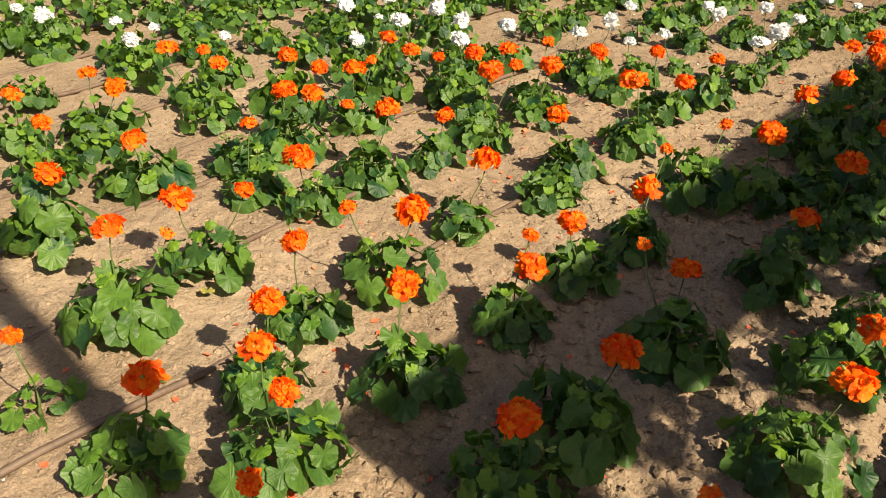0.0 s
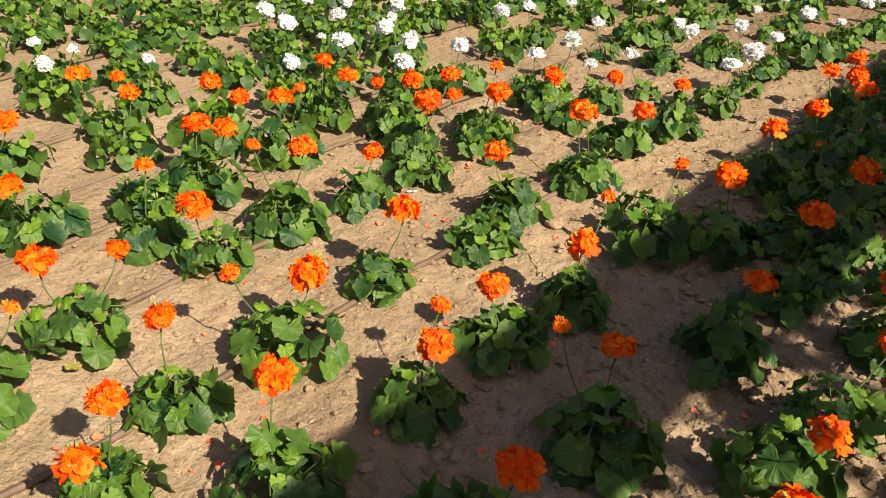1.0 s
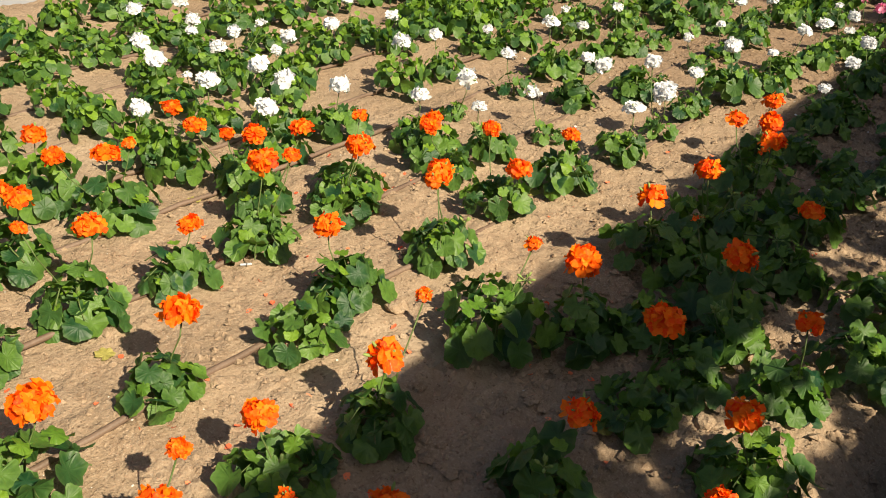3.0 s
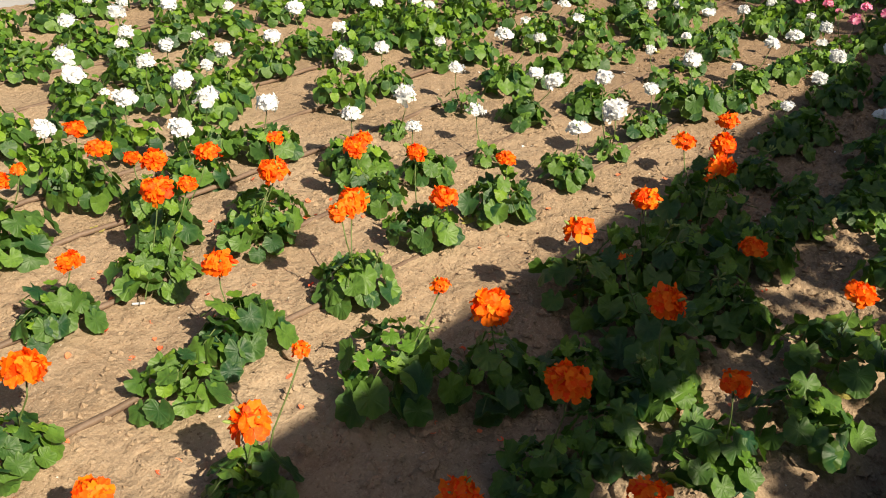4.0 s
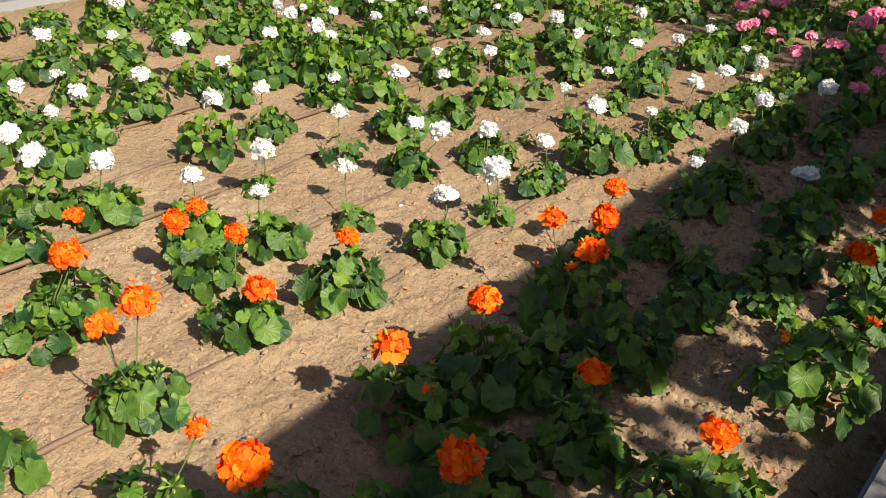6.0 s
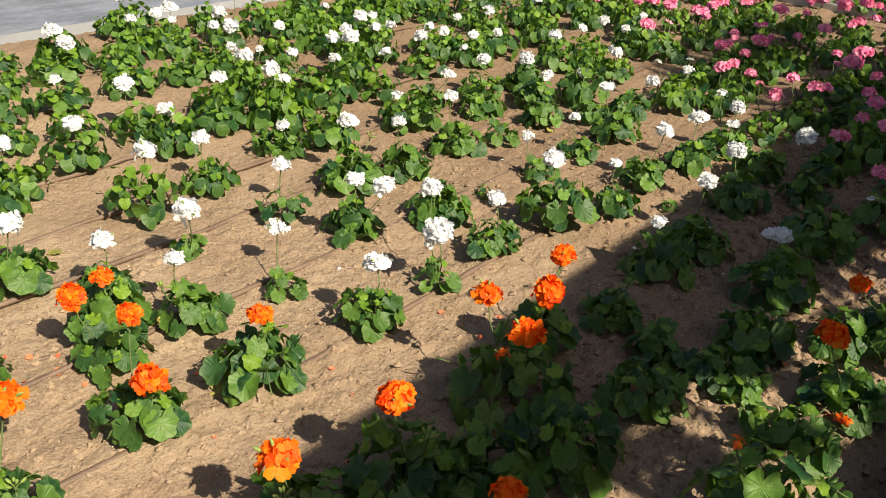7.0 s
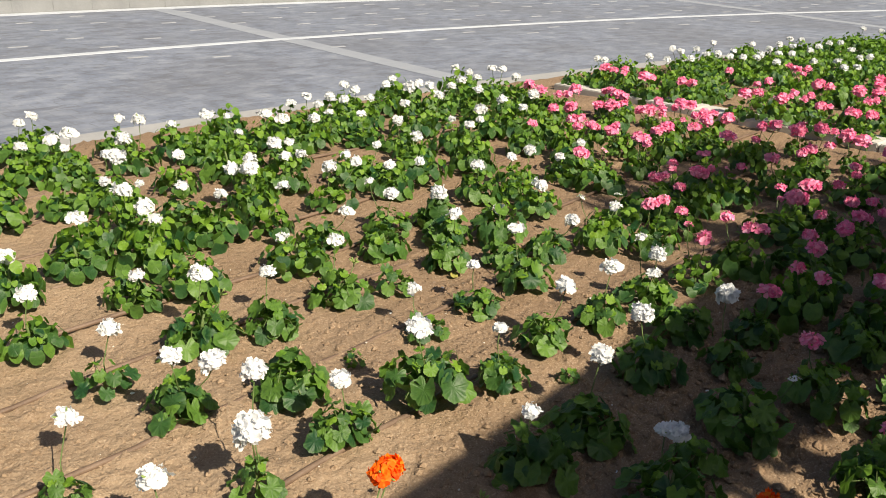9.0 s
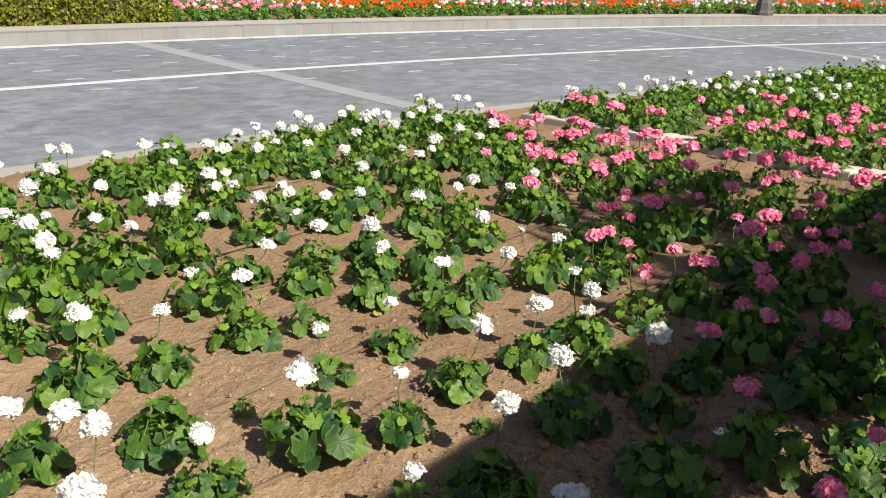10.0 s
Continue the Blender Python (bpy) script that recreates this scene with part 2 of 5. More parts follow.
def soil_z(x, y):
    """Height of the raked soil: low swells, a low ridge along each row, crumbs and small clods."""
    v = Vector((x, y, 0))
    z = 0.018 * noise.noise(v * 0.9) + 0.010 * noise.noise(v * 3.1 + Vector((7, 0, 0)))
    z += 0.006 * math.cos((x + 1.6 - 0.03 * (y - 3)) / 0.45 * 2 * math.pi)
    z += 0.007 * noise.noise(v * 9 + Vector((0, 5, 0)))
    c = noise.noise(v * 24 + Vector((3, 9, 0)))
    d = noise.noise(v * 13 + Vector((1, 4, 0)))
    rough = 1.15 if x > -1.1 else 0.6 if x < -1.5 else 0.6 + 1.375 * (x + 1.5)
    z += rough * (0.016 * (0.4 - abs(d)) + 0.012 * c + 0.03 * max(0, c - 0.2))
    if x > -0.35:
        z -= 0.09 * min(1, (x + 0.35) / 0.3) ** 2
    return z


# ---- ground, road, kerbs ----
def sheet(name, material, s0, s1, r0, r1, z, ds=0.8, nr=1, thick=0.0):
    n = max(1, int((s1 - s0) / ds))
    verts, faces, uv = [], [], []
    for i in range(n + 1):
        s = s0 + (s1 - s0) * i / n
        for j in range(nr + 1):
            r = r0 + (r1 - r0) * j / nr
            verts.append(polar(s, r, z))
            uv.append((s, r))
    for i in range(n):
        for j in range(nr):
            a = i * (nr + 1) + j
            faces.append((a, a + nr + 1, a + nr + 2, a + 1))
    if thick:
        k = len(verts)
        verts += [(x, y, zz - thick) for x, y, zz in verts]
        uv += uv
        for i in range(n):
            a, b = i * (nr + 1), (i + 1) * (nr + 1)
            faces.append((a, a + k, b + k, b))
            faces.append((a + nr, b + nr, b + nr + k, a + nr + k))
        faces.append((0, nr, nr + k, k))
        e = n * (nr + 1)
        faces.append((e, e + k, e + nr + k, e + nr))
    return new(name, mesh(name, verts, faces, [material], uv=uv, smooth=False))


g = 900.0
ground = new("ground", mesh("ground", [(-g, -g, -0.14), (g, -g, -0.14), (g, g, -0.14), (-g, g, -0.14)], [(0, 1, 2, 3)], [GRASS]))
tagged(ground, "level green lawn ground reaching to the horizon", "ground", kind="structure")
road = tagged(sheet("road", ROAD, -45, 75, -4.42, 4.82, -0.05, 0.8, 4), "curved road paved with worn blue-grey stone setts", "road", kind="structure")
tagged(sheet("trim", LINE, -45, 75, -0.075, 0.075, -0.044, thick=0.02), "white line laid along the middle of the road", "road line", kind="structure")
tagged(sheet("trim", LINE, -45, 75, 4.55, 4.81, -0.044, thick=0.02), "white edge line along the far kerb", "road line", kind="structure")
tagged(sheet("trim", CONCRETE, -45, 16.5, -4.62, -4.42, -0.03, thick=0.1), "flush pale concrete edging between bed and road", "edging", kind="structure")
tagged(sheet("trim", GUTTER, -45, 16.5, -4.40, -3.95, -0.046, thick=0.02), "dusty light grey gutter paving along the flower bed", "gutter", kind="structure")
for s in (9.1, 19.75, -1.6):
    tagged(sheet("trim", BAND, s - 0.16, s + 0.16, -3.94, 4.54, -0.047, 0.4, thick=0.02), "light grey stone band laid across the road", "paving band", kind="structure")

# paving beyond the far kerb, and the soil of the beds there
tagged(sheet("pavement", PAVING, -45, 75, 5.2, 6.35, 0.145, thick=0.2), "pale narrow pavement behind the far kerb", "pavement", kind="structure")
tagged(sheet("ground", SOIL, -45, 75, 6.36, 11.2, 0.13, thick=0.2), "bare soil of the flower bed across the road", "soil", kind="structure")
far_kerb = tagged(new("kerb"), "beige stone kerb along the far side of the road", "kerb", kind="structure")
bm = block(-0.285, -0.19, -0.15, 0.285, 0.19, 0.155, 0.005)
kerb_mesh = bpy.data.meshes.new("kerb_stone")
bm.to_mesh(kerb_mesh)
bm.free()
kerb_mesh.materials.append(KERB_STONE)
for i in range(110):
    s = -14.6 + 0.59 * i
    x, y, z = polar(s, 5.01, rnd.uniform(-0.003, 0.003))
    child("kerb_stone", kerb_mesh, far_kerb, Matrix.Translation((x, y, z)) @ Matrix.Rotation(math.pi / 2 - s / ROAD_R, 4, "Z") @ Matrix.Diagonal((1.135, 1, 1, 1)))

# the soil of the bed
xs = [0.02 - 0.02 * i for i in range(146)]
y_lines = []
y = -2.5
while y < 19.5:
    y_lines.append(y)
    y += 0.12 if y < 0.3 else 0.022 if y < 6.6 else 0.045 if y < 9 else 0.11
verts, faces = [], []
coarse = 44
for y in y_lines:
    e = bed_edge(y) - 0.02
    row = xs + [xs[-1] + (e - xs[-1]) * ((k + 1) / coarse) for k in range(coarse)]
    verts += [(x, y, soil_z(x, y)) for x in row]
w = len(xs) + coarse
for i in range(len(y_lines) - 1):
    faces += [(i * w + j, i * w + j + 1, (i + 1) * w + j + 1, (i + 1) * w + j) for j in range(w - 1)]
bed = new("ground", mesh("ground", verts, faces, [SOIL]))
tagged(bed, "dry sandy brown soil of the flower bed, raked and crumbly", "soil", kind="structure")

# kerb and pavement beside the bed, under the walk
side_kerb = tagged(new("kerb"), "grey stone kerb along the edge of the flower bed", "kerb", kind="structure")
bm = block(0.004, 0, -0.2, 0.28, 0.99, 0.14, 0.012)
stone_mesh = bpy.data.meshes.new("kerb_stone")
bm.to_mesh(stone_mesh)
bm.free()
stone_mesh.materials.append(GREY_STONE)
for i in range(24):
    child("kerb_stone", stone_mesh, side_kerb, Matrix.Translation((0.0, -3 + i, rnd.uniform(-0.004, 0.004))))
tagged(part("pavement", block(0.285, -6, -0.2, 9, 24, 0.03, 0), PAVING, None), "pale paved walk beside the flower bed", "pavement", kind="structure")

# concrete strip across the bed
strip = tagged(new("strip"), "pale concrete edging strip laid across the bed", "edging", kind="structure")
strip.matrix_basis = pose(-0.3, 10.54, 0, 0, 0, -5.8)
for i in range(6):
    part("slab", block(-4.3 + i * 0.79, -0.15, -0.1, -3.52 + i * 0.79, 0.15, 0.062 + 0.004 * (i % 2), 0.008), CONCRETE, strip)

# ---- geraniums ----
def leaf_mesh(name, seed, rim, rings, material):
    """A rounded, shallow-lobed leaf, notched at its stalk, one unit in radius."""
    r = random.Random(seed)
    ph, ph2, cup, wave = r.uniform(0, 6.28), r.uniform(0, 6.28), r.uniform(-0.2, 0.2), r.uniform(0.04, 0.09)
    fold, nod = r.uniform(-0.12, 0.2), r.uniform(0.05, 0.3)
    verts, uv, faces = [(0, 0, 0)], [(0.5, 0.5)], []
    for q in rings:
        for k in range(rim):
            a = -math.pi + 2 * math.pi * (k + 0.5) / rim
            lobes = 1 + 0.058 * math.cos(7 * a) + 0.022 * math.cos(18 * a + ph) * (rim > 20) + 0.04 * math.sin(3 * a + ph2)
            notch = 1 - 0.62 * math.exp(-((abs(a) - math.pi) / 0.3) ** 2)
            rr = q * (1 + (lobes * notch - 1) * q)
            x, y = rr * math.cos(a), rr * math.sin(a)
            z = cup * rr * rr + wave * q * q * math.cos(7 * a + 0.5 * math.sin(ph)) * (1 if rim > 20 else 0.5) + 0.09 * q * q * math.cos(3 * a + ph) - nod * max(0, x) ** 2 + fold * q * abs(y)
            verts.append((x, y, z))
            uv.append((0.5 + 0.5 * q * math.cos(a), 0.5 + 0.5 * q * math.sin(a)))
    for k in range(rim):
        faces.append((0, 1 + k, 1 + (k + 1) % rim))
    for i in range(len(rings) - 1):
        for k in range(rim):
            a, b = 1 + i * rim + k, 1 + i * rim + (k + 1) % rim
            faces.append((a, a + rim, b + rim, b))
    return verts, faces, uv


def with_stalk(data):
    """The leaf with its own stalk, which runs from the notch down towards the plant's foot."""
    verts, faces, uv = data
    v, f = tube([(-0.02, 0, -0.03), (-0.25, 0.03, -0.5), (-0.5, 0.0, -1.0), (-0.7, -0.04, -1.4)], [0.045, 0.042, 0.048, 0.055], 5)
    n = len(verts)
    return mesh("leaf", verts + [tuple(p) for p in v], faces + [tuple(i + n for i in q) for q in f], [LEAF, STEM],
                [0] * len(faces) + [1] * len(f), uv + [(0.5, 0.5)] * len(v))


FINE = [leaf_mesh("leaf", 20 + i, 54, (0.4, 0.75, 1.0), LEAF) for i in range(8)]
COARSE = [leaf_mesh("leaf", 40 + i, 14, (0.6, 1.0), LEAF) for i in range(5)]
LEAVES = [with_stalk(d) for d in FINE]
BLADES = [mesh("leaf", v, f, [LEAF], uv=u) for v, f, u in FINE]
YOUNG = [mesh("leaf", v, f, [YOUNG_LEAF], uv=u) for v, f, u in FINE]
OLD_LEAVES = [mesh("old_leaf", v, f, [YELLOW_LEAF], uv=u) for v, f, u in FINE[:3]]


def leaf_plan(seed, branches, each, scale=1.0, wild=0.0, skirt=0):
    """Where the leaves of a plant of unit radius sit: kind and pose. Leaves stand in loose tufts round the tips of a few branches."""
    r = random.Random(seed)
    out = []
    start = r.uniform(0, 6.28)
    for b in range(branches):
        a = start + b * 2.39996 + r.uniform(-0.4, 0.4)
        rho = 0.0 if b == 0 else r.uniform(0.3, 0.58)
        tip = Vector((rho * math.cos(a), rho * math.sin(a), (1.0 if b == 0 else r.uniform(0.5, 0.9))))
        for i in range(each + r.choice((-1, 0, 1))):
            q = math.sqrt((i + 0.4) / each)
            t = a + i * 2.39996 + r.uniform(-0.4, 0.4)
            spread = 0.12 + 0.4 * q
            place = tip + Vector((spread * math.cos(t), spread * math.sin(t), -0.42 * q * q + r.uniform(-0.1, 0.08)))
            place.z = max(place.z, 0.13)
            flat = math.hypot(place.x, place.y)
            face = math.atan2(place.y, place.x) * 0.5 + t * 0.5 if r.random() < 0.5 else t
            tilt = radians(2 + 34 * q + 20 * flat + r.uniform(-20, 22) + wild * r.uniform(-0.3, 1))
            size = scale * (r.uniform(0.17, 0.265) + 0.12 * q * r.random()) * (0.85 + 0.25 * min(flat, 1))
            turn = Euler((0, 0, face)).to_matrix() @ Euler((0, tilt, 0)).to_matrix() @ Euler((r.uniform(-0.35, 0.35), 0, r.uniform(-0.4, 0.4))).to_matrix()
            young = i < (5 if wild else 2) and place.z > 0.5
            if young:
                size *= 0.72
            out.append((r.randrange(100) + (1000 if young else 0), Matrix.LocRotScale(place, turn.to_quaternion(), (size, size, size))))
    for i in range(skirt):  # old outer leaves, hanging round the foot
        a = start + i * 2.39996 + r.uniform(-0.3, 0.3)
        rho = r.uniform(0.62, 0.98)
        place = Vector((rho * math.cos(a), rho * math.sin(a), r.uniform(0.2, 0.5)))
        turn = Euler((0, 0, a + r.uniform(-0.5, 0.5))).to_matrix() @ Euler((r.uniform(-0.3, 0.3), radians(r.uniform(28, 68)), 0)).to_matrix()
        size = scale * r.uniform(0.22, 0.33)
        out.append((r.randrange(100), Matrix.LocRotScale(place, turn.to_quaternion(), (size, size, size))))
    return out


def stem_of(seed):
    """The short knobbly main stem."""
    r = random.Random(seed)
    v, f = tube([(0, 0, -0.15), (0.03, 0.02, 0.2), (-0.03, 0.02, 0.5), (0.03, -0.02, 0.8)], [0.07, 0.06, 0.05, 0.03], 6)
    return mesh("stem", v, f, [STEM])


def foliage_of(plan):
    """All leaves of a plant, joined, as arrays."""
    verts, faces, uv, index = [], [], [], []
    for kind, m in plan:
        v, f, u = COARSE[kind % 5]
        faces += [tuple(i + len(verts) for i in q) for q in f]
        verts += [m @ Vector(p) for p in v]
        uv += u
        index += [1 if kind >= 1000 else 0] * len(f)
    return verts, faces, uv, index


PLANS = [leaf_plan(100 + i, b, n, 0.93, 0, 9) for i, (b, n) in enumerate(((5, 7), (6, 6), (5, 7), (5, 6), (6, 7), (4, 8), (5, 7), (4, 9)))]
SMALL_PLANS = [leaf_plan(150 + i, b, n, 1.0, 0, 5) for i, (b, n) in enumerate(((3, 5), (2, 6), (3, 6)))]
STEM_MESH = stem_of(7)
FULL_PLANS = [leaf_plan(180 + i, b, n, 0.68, 32, 10) for i, (b, n) in enumerate(((9, 8), (10, 7), (8, 9), (8, 8), (10, 8), (9, 7), (7, 10), (10, 8)))]
FOLIAGE = [foliage_of(p) for p in FULL_PLANS]
FOLIAGE_MESH = [mesh("foliage", v, f, [LEAF, YOUNG_LEAF], n, u) for v, f, u, n in FOLIAGE]


def floret(verts, faces, index, centre, out, size, r, slot=0):
    """Five rounded, slightly folded petals round a point."""
    a = out.orthogonal().normalized()
    b = out.cross(a)
    start = r.uniform(0, 6.28)
    for k in range(5):
        q = start + k * 1.2566 + r.uniform(-0.12, 0.12)
        u, v = a * math.cos(q) + b * math.sin(q), b * math.cos(q) - a * math.sin(q)
        lift, curl, l, wd = r.uniform(-0.1, 0.35), r.uniform(-0.45, 0.15), size * r.uniform(0.8, 1.15), size * r.uniform(0.4, 0.56)
        ph, ruffle, skew = r.uniform(0, 6.28), r.uniform(0.05, 0.16), r.uniform(-0.25, 0.25)
        n0 = len(verts)
        for i, (x, y) in enumerate(((0.04, 0), (0.34, -0.58), (0.68, -1.0), (0.93, -0.8), (1.05, -0.3), (0.98, 0.12), (1.03, 0.5), (0.86, 0.98), (0.55, 0.92), (0.28, 0.48), (0.58, 0))):
            h = lift * x + curl * x * x + 0.14 * abs(y) * x + (ruffle * x * math.sin(ph + 2.3 * i) if i < 10 else 0) + skew * y * x
            verts.append(centre + u * (x * l) + v * (y * wd) + out * (h * l))
        for i in range(10):
            faces.append((n0 + 10, n0 + i, n0 + (i + 1) % 10))
            index.append(slot)


def head_mesh(name, seed, petal, florets, spread, buds=0):
    """A round flower head one unit across: florets on short green rays from the stalk's tip, which is the origin."""
    r = random.Random(seed)
    verts, faces, index = [], [], []
    for i in range(florets):
        c = 1 - (1 - math.cos(spread)) * (i + 0.5) / florets
        sn = math.sqrt(max(0, 1 - c * c))
        a = i * 2.39996 + r.uniform(-0.3, 0.3)
        way = Vector((sn * math.cos(a), sn * math.sin(a), c)).normalized()
        place = Vector((way.x * 0.37, way.y * 0.37, way.z * 0.24 + 0.08)) * r.uniform(0.74, 1.12)
        floret(verts, faces, index, place, (way + Vector((r.uniform(-0.4, 0.4), r.uniform(-0.4, 0.4), r.uniform(-0.1, 0.35)))).normalized(), r.uniform(0.23, 0.32), r)
        v, f = tube([(0, 0, -0.18), place * 0.6 + Vector((0, 0, -0.07)), place], [0.014, 0.011, 0.011], 3)
        faces += [tuple(k + len(verts) for k in q) for q in f]
        index += [1] * len(f)
        verts += v
    for i in range(buds):
        a, t = r.uniform(0, 6.28), r.uniform(0.1, 1.5)
        way = Vector((math.sin(t) * math.cos(a), math.sin(t) * math.sin(a), math.cos(t)))
        place = way * r.uniform(0.3, 0.5)
        v, f = tube([(0, 0, -0.18), place * 0.7, place, place + way * 0.1, place + way * 0.17], [0.012, 0.014, 0.045, 0.04, 0.008], 5)
        faces += [tuple(k + len(verts) for k in q) for q in f]
        index += [2] * len(f)
        verts += v
    if petal is None:
        return verts, faces, index
    return mesh(name, verts, faces, [petal, STEM, BUD], index, smooth=True)


class Colour:
    def __init__(self, word, petal, seed):
        self.word = word
        self.full = [head_mesh("flower_head", seed + i, petal, n, s, b) for i, (n, s, b) in enumerate(((22, 1.75, 0), (19, 1.6, 2), (24, 1.9, 0), (16, 1.5, 1), (20, 2.0, 0), (12, 1.6, 3)))]
        self.sparse = [head_mesh("flower_head", seed + 10 + i, petal, n, s, b) for i, (n, s, b) in enumerate(((5, 1.3, 7), (8, 1.5, 5), (3, 1.0, 9)))]


ORANGE, WHITE, PINK = Colour("orange", ORANGE_PETAL, 200), Colour("white", WHITE_PETAL, 300), Colour("pink", PINK_PETAL, 400)
v, f = tube([(0, 0, -0.25), (0, 0, -0.1), (0, 0, 0.0), (0, 0, 0.06)], [0.05, 0.06, 0.09, 0.03], 6)
BUD_KNOB = mesh("umbel", v, f, [STEM])
v, f = tube([(0, 0, 0), (0, 0, 0.28), (0, 0, 0.36), (0, 0, 0.5), (0, 0, 0.6)], [0.025, 0.03, 0.085, 0.075, 0.02], 6)
BUD_MESH = mesh("bud", v, f, [BUD])


def umbel(plant, tip, turn):
    knob = child("umbel", BUD_KNOB, plant, Matrix.LocRotScale(tip, Euler((0, 0, turn)), (0.05, 0.05, 0.05)), "green umbel, still closed")
    for i in range(rnd.choice((5, 6, 7))):
        child("bud", BUD_MESH, knob, Euler((0, rnd.uniform(0.2, 1.5), i * 2.4)).to_matrix().to_4x4())


v, f = tube([(0, 0, 0), (0.012, 0.004, 0.35), (0.008, -0.006, 0.7), (0, 0, 1)], [0.0026, 0.0023, 0.0021, 0.0024], 5)
STALK = mesh("stalk", v, f, [STEM])
FAR_HEADS = [head_mesh("flower_head", 600 + i, None, 13, 1.7) for i in range(3)]
COUNT = {0: "no", 1: "one", 2: "two", 3: "three", 4: "four"}


def stalk_to(plant, foot, tip):
    way = Vector(tip) - Vector(foot)
    turn = way.to_track_quat("Z", "Y").to_matrix().to_4x4()
    return child("stalk", STALK, plant, Matrix.Translation(foot) @ turn @ Matrix.Diagonal((1, 1, way.length, 1)))


dropping = []


def geranium(x, y, radius, colour, *heads):
    """One plant at (x, y): its leaf radius and flower heads, each by offset, height and width."""
    z = soil_z(x, y)
    plant = new("geranium")
    if colour.word == "orange" and heads and x > -2.5:
        dropping.append((x, y))
    plant.location = (x, y, z)
    near = x > -2.75 and y < 6.95
    radius *= 1.07 if not near else (0.95 if y < 5.6 else 0.85) if x > -1.4 else 0.98 if colour.word == "orange" else 0.93
    turn = Matrix.Rotation(rnd.uniform(0, 6.28), 4, "Z")
    small = radius < 0.1
    k = rnd.randrange(3 if small else 8)
    grow = turn @ Matrix.Diagonal((radius * rnd.uniform(0.9, 1.12), radius * rnd.uniform(0.9, 1.12), radius * rnd.uniform(1.0, 1.4), 1))
    trim = Matrix.Scale(min(1.08, (0.15 / radius) ** 0.6), 4)  # large plants bear more, not larger, leaves
    child("stem", STEM_MESH, plant, grow)
    if near or small:
        for kind, m in (SMALL_PLANS if small else PLANS)[k]:
            child("leaf", (YOUNG if kind >= 1000 else LEAVES if m.translation.z > 0.5 else BLADES)[kind % 8], plant, grow @ m @ trim)
        for i in range(rnd.choice((0, 0, 0, 1))):
            a = rnd.uniform(0, 6.28)
            s = rnd.uniform(0.15, 0.24) * radius
            child("leaf", OLD_LEAVES[i], plant, Matrix.LocRotScale((radius * 0.85 * math.cos(a), radius * 0.85 * math.sin(a), 0.022),
                  Euler((rnd.uniform(-0.3, 0.3), rnd.uniform(-0.3, 0.3), a)), (s, s, s)), "yellowed dry leaf")
    else:
        child("foliage", FOLIAGE_MESH[k], plant, grow)
    for dx, dy, h, d in heads:
        lean = Euler((rnd.uniform(-0.25, 0.25), rnd.uniform(-0.25, 0.25), rnd.uniform(0, 6.28)))
        me = rnd.choice(colour.full if d > 0.052 else colour.sparse)
        d = max(d, 0.055) * 0.86
        tip = Vector((dx, dy, h - z - 0.14 * d))
        stalk_to(plant, (dx * 0.25, dy * 0.25, 0.4 * radius), tip - Vector((0, 0, 0.15 * d)))
        child("flower_head", me, plant, Matrix.LocRotScale(tip, lean, (d, d, d * rnd.uniform(0.85, 1.1))))
    if near and not small and rnd.random() < 0.25:
        a = rnd.uniform(0, 6.28)
        tip = Vector((0.5 * radius * math.cos(a), 0.5 * radius * math.sin(a), radius * rnd.uniform(1.1, 1.4)))
        stalk_to(plant, (0, 0, 0.4 * radius), tip)
        umbel(plant, tip + Vector((0, 0, 0.006)), a)
    size = "young" if small else "bushy" if radius > 0.147 else "compact"
    n = len(heads)
    if n:
        word = f"{size} geranium with {COUNT[min(n, 4)]} {colour.word} flower head{'s' if n > 1 else ''} in sandy soil"
    else:
        word = f"{size} green geranium without open flowers in sandy soil"
    return tagged(plant, word, "geranium", "geraniums planted in the bed")


class Planting:
    """Many small plants far off, gathered into one mesh."""

    def __init__(self):
        self.verts, self.faces, self.index, self.uv, self.count = [], [], [], [], 0

    def add(self, verts, faces, index, uv, m):
        self.verts.append(np.array([m @ Vector(v) for v in verts]))
        n = self.count
        self.faces += [tuple(i + n for i in q) for q in faces]
        self.index += index
        self.uv += uv
        self.count += len(verts)

    def plant(self, x, y, z, radius, colour, heads):
        k = rnd.randrange(8)
        v, f, u, n = FOLIAGE[k]
        self.add(v, f, [5 * q for q in n], u, Matrix.Translation((x, y, z)) @ Matrix.Rotation(rnd.uniform(0, 6.28), 4, "Z") @ Matrix.Diagonal((radius, radius, radius * rnd.uniform(1.05, 1.4), 1)))
        for dx, dy, h, d in heads:
            v, f, ids = FAR_HEADS[rnd.randrange(3)]
            slot = {"orange": 1, "white": 2, "pink": 3}[colour.word]
            self.add(v, f, [slot if i == 0 else 4 for i in ids], [(0.5, 0.5)] * len(v), Matrix.LocRotScale((x + dx, y + dy, h), Euler((rnd.uniform(-0.3, 0.3), rnd.uniform(-0.3, 0.3), rnd.uniform(0, 6))), (d, d, d)))
            v, f = tube([(x + 0.3 * dx, y + 0.3 * dy, z + 0.4 * radius), (x + dx, y + dy, h - 0.1 * d)], [0.003, 0.003], 3)
            self.add(v, f, [4] * len(f), [(0.5, 0.5)] * len(v), Matrix())

    def finish(self, name, label):
        ob = new(name, mesh(name, np.concatenate(self.verts).tolist(), self.faces, [LEAF, ORANGE_PETAL, WHITE_PETAL, PINK_PETAL, STEM, YOUNG_LEAF], self.index, self.uv, False))
        return tagged(ob, label, "geraniums", kind="stuff")


beyond = Planting()


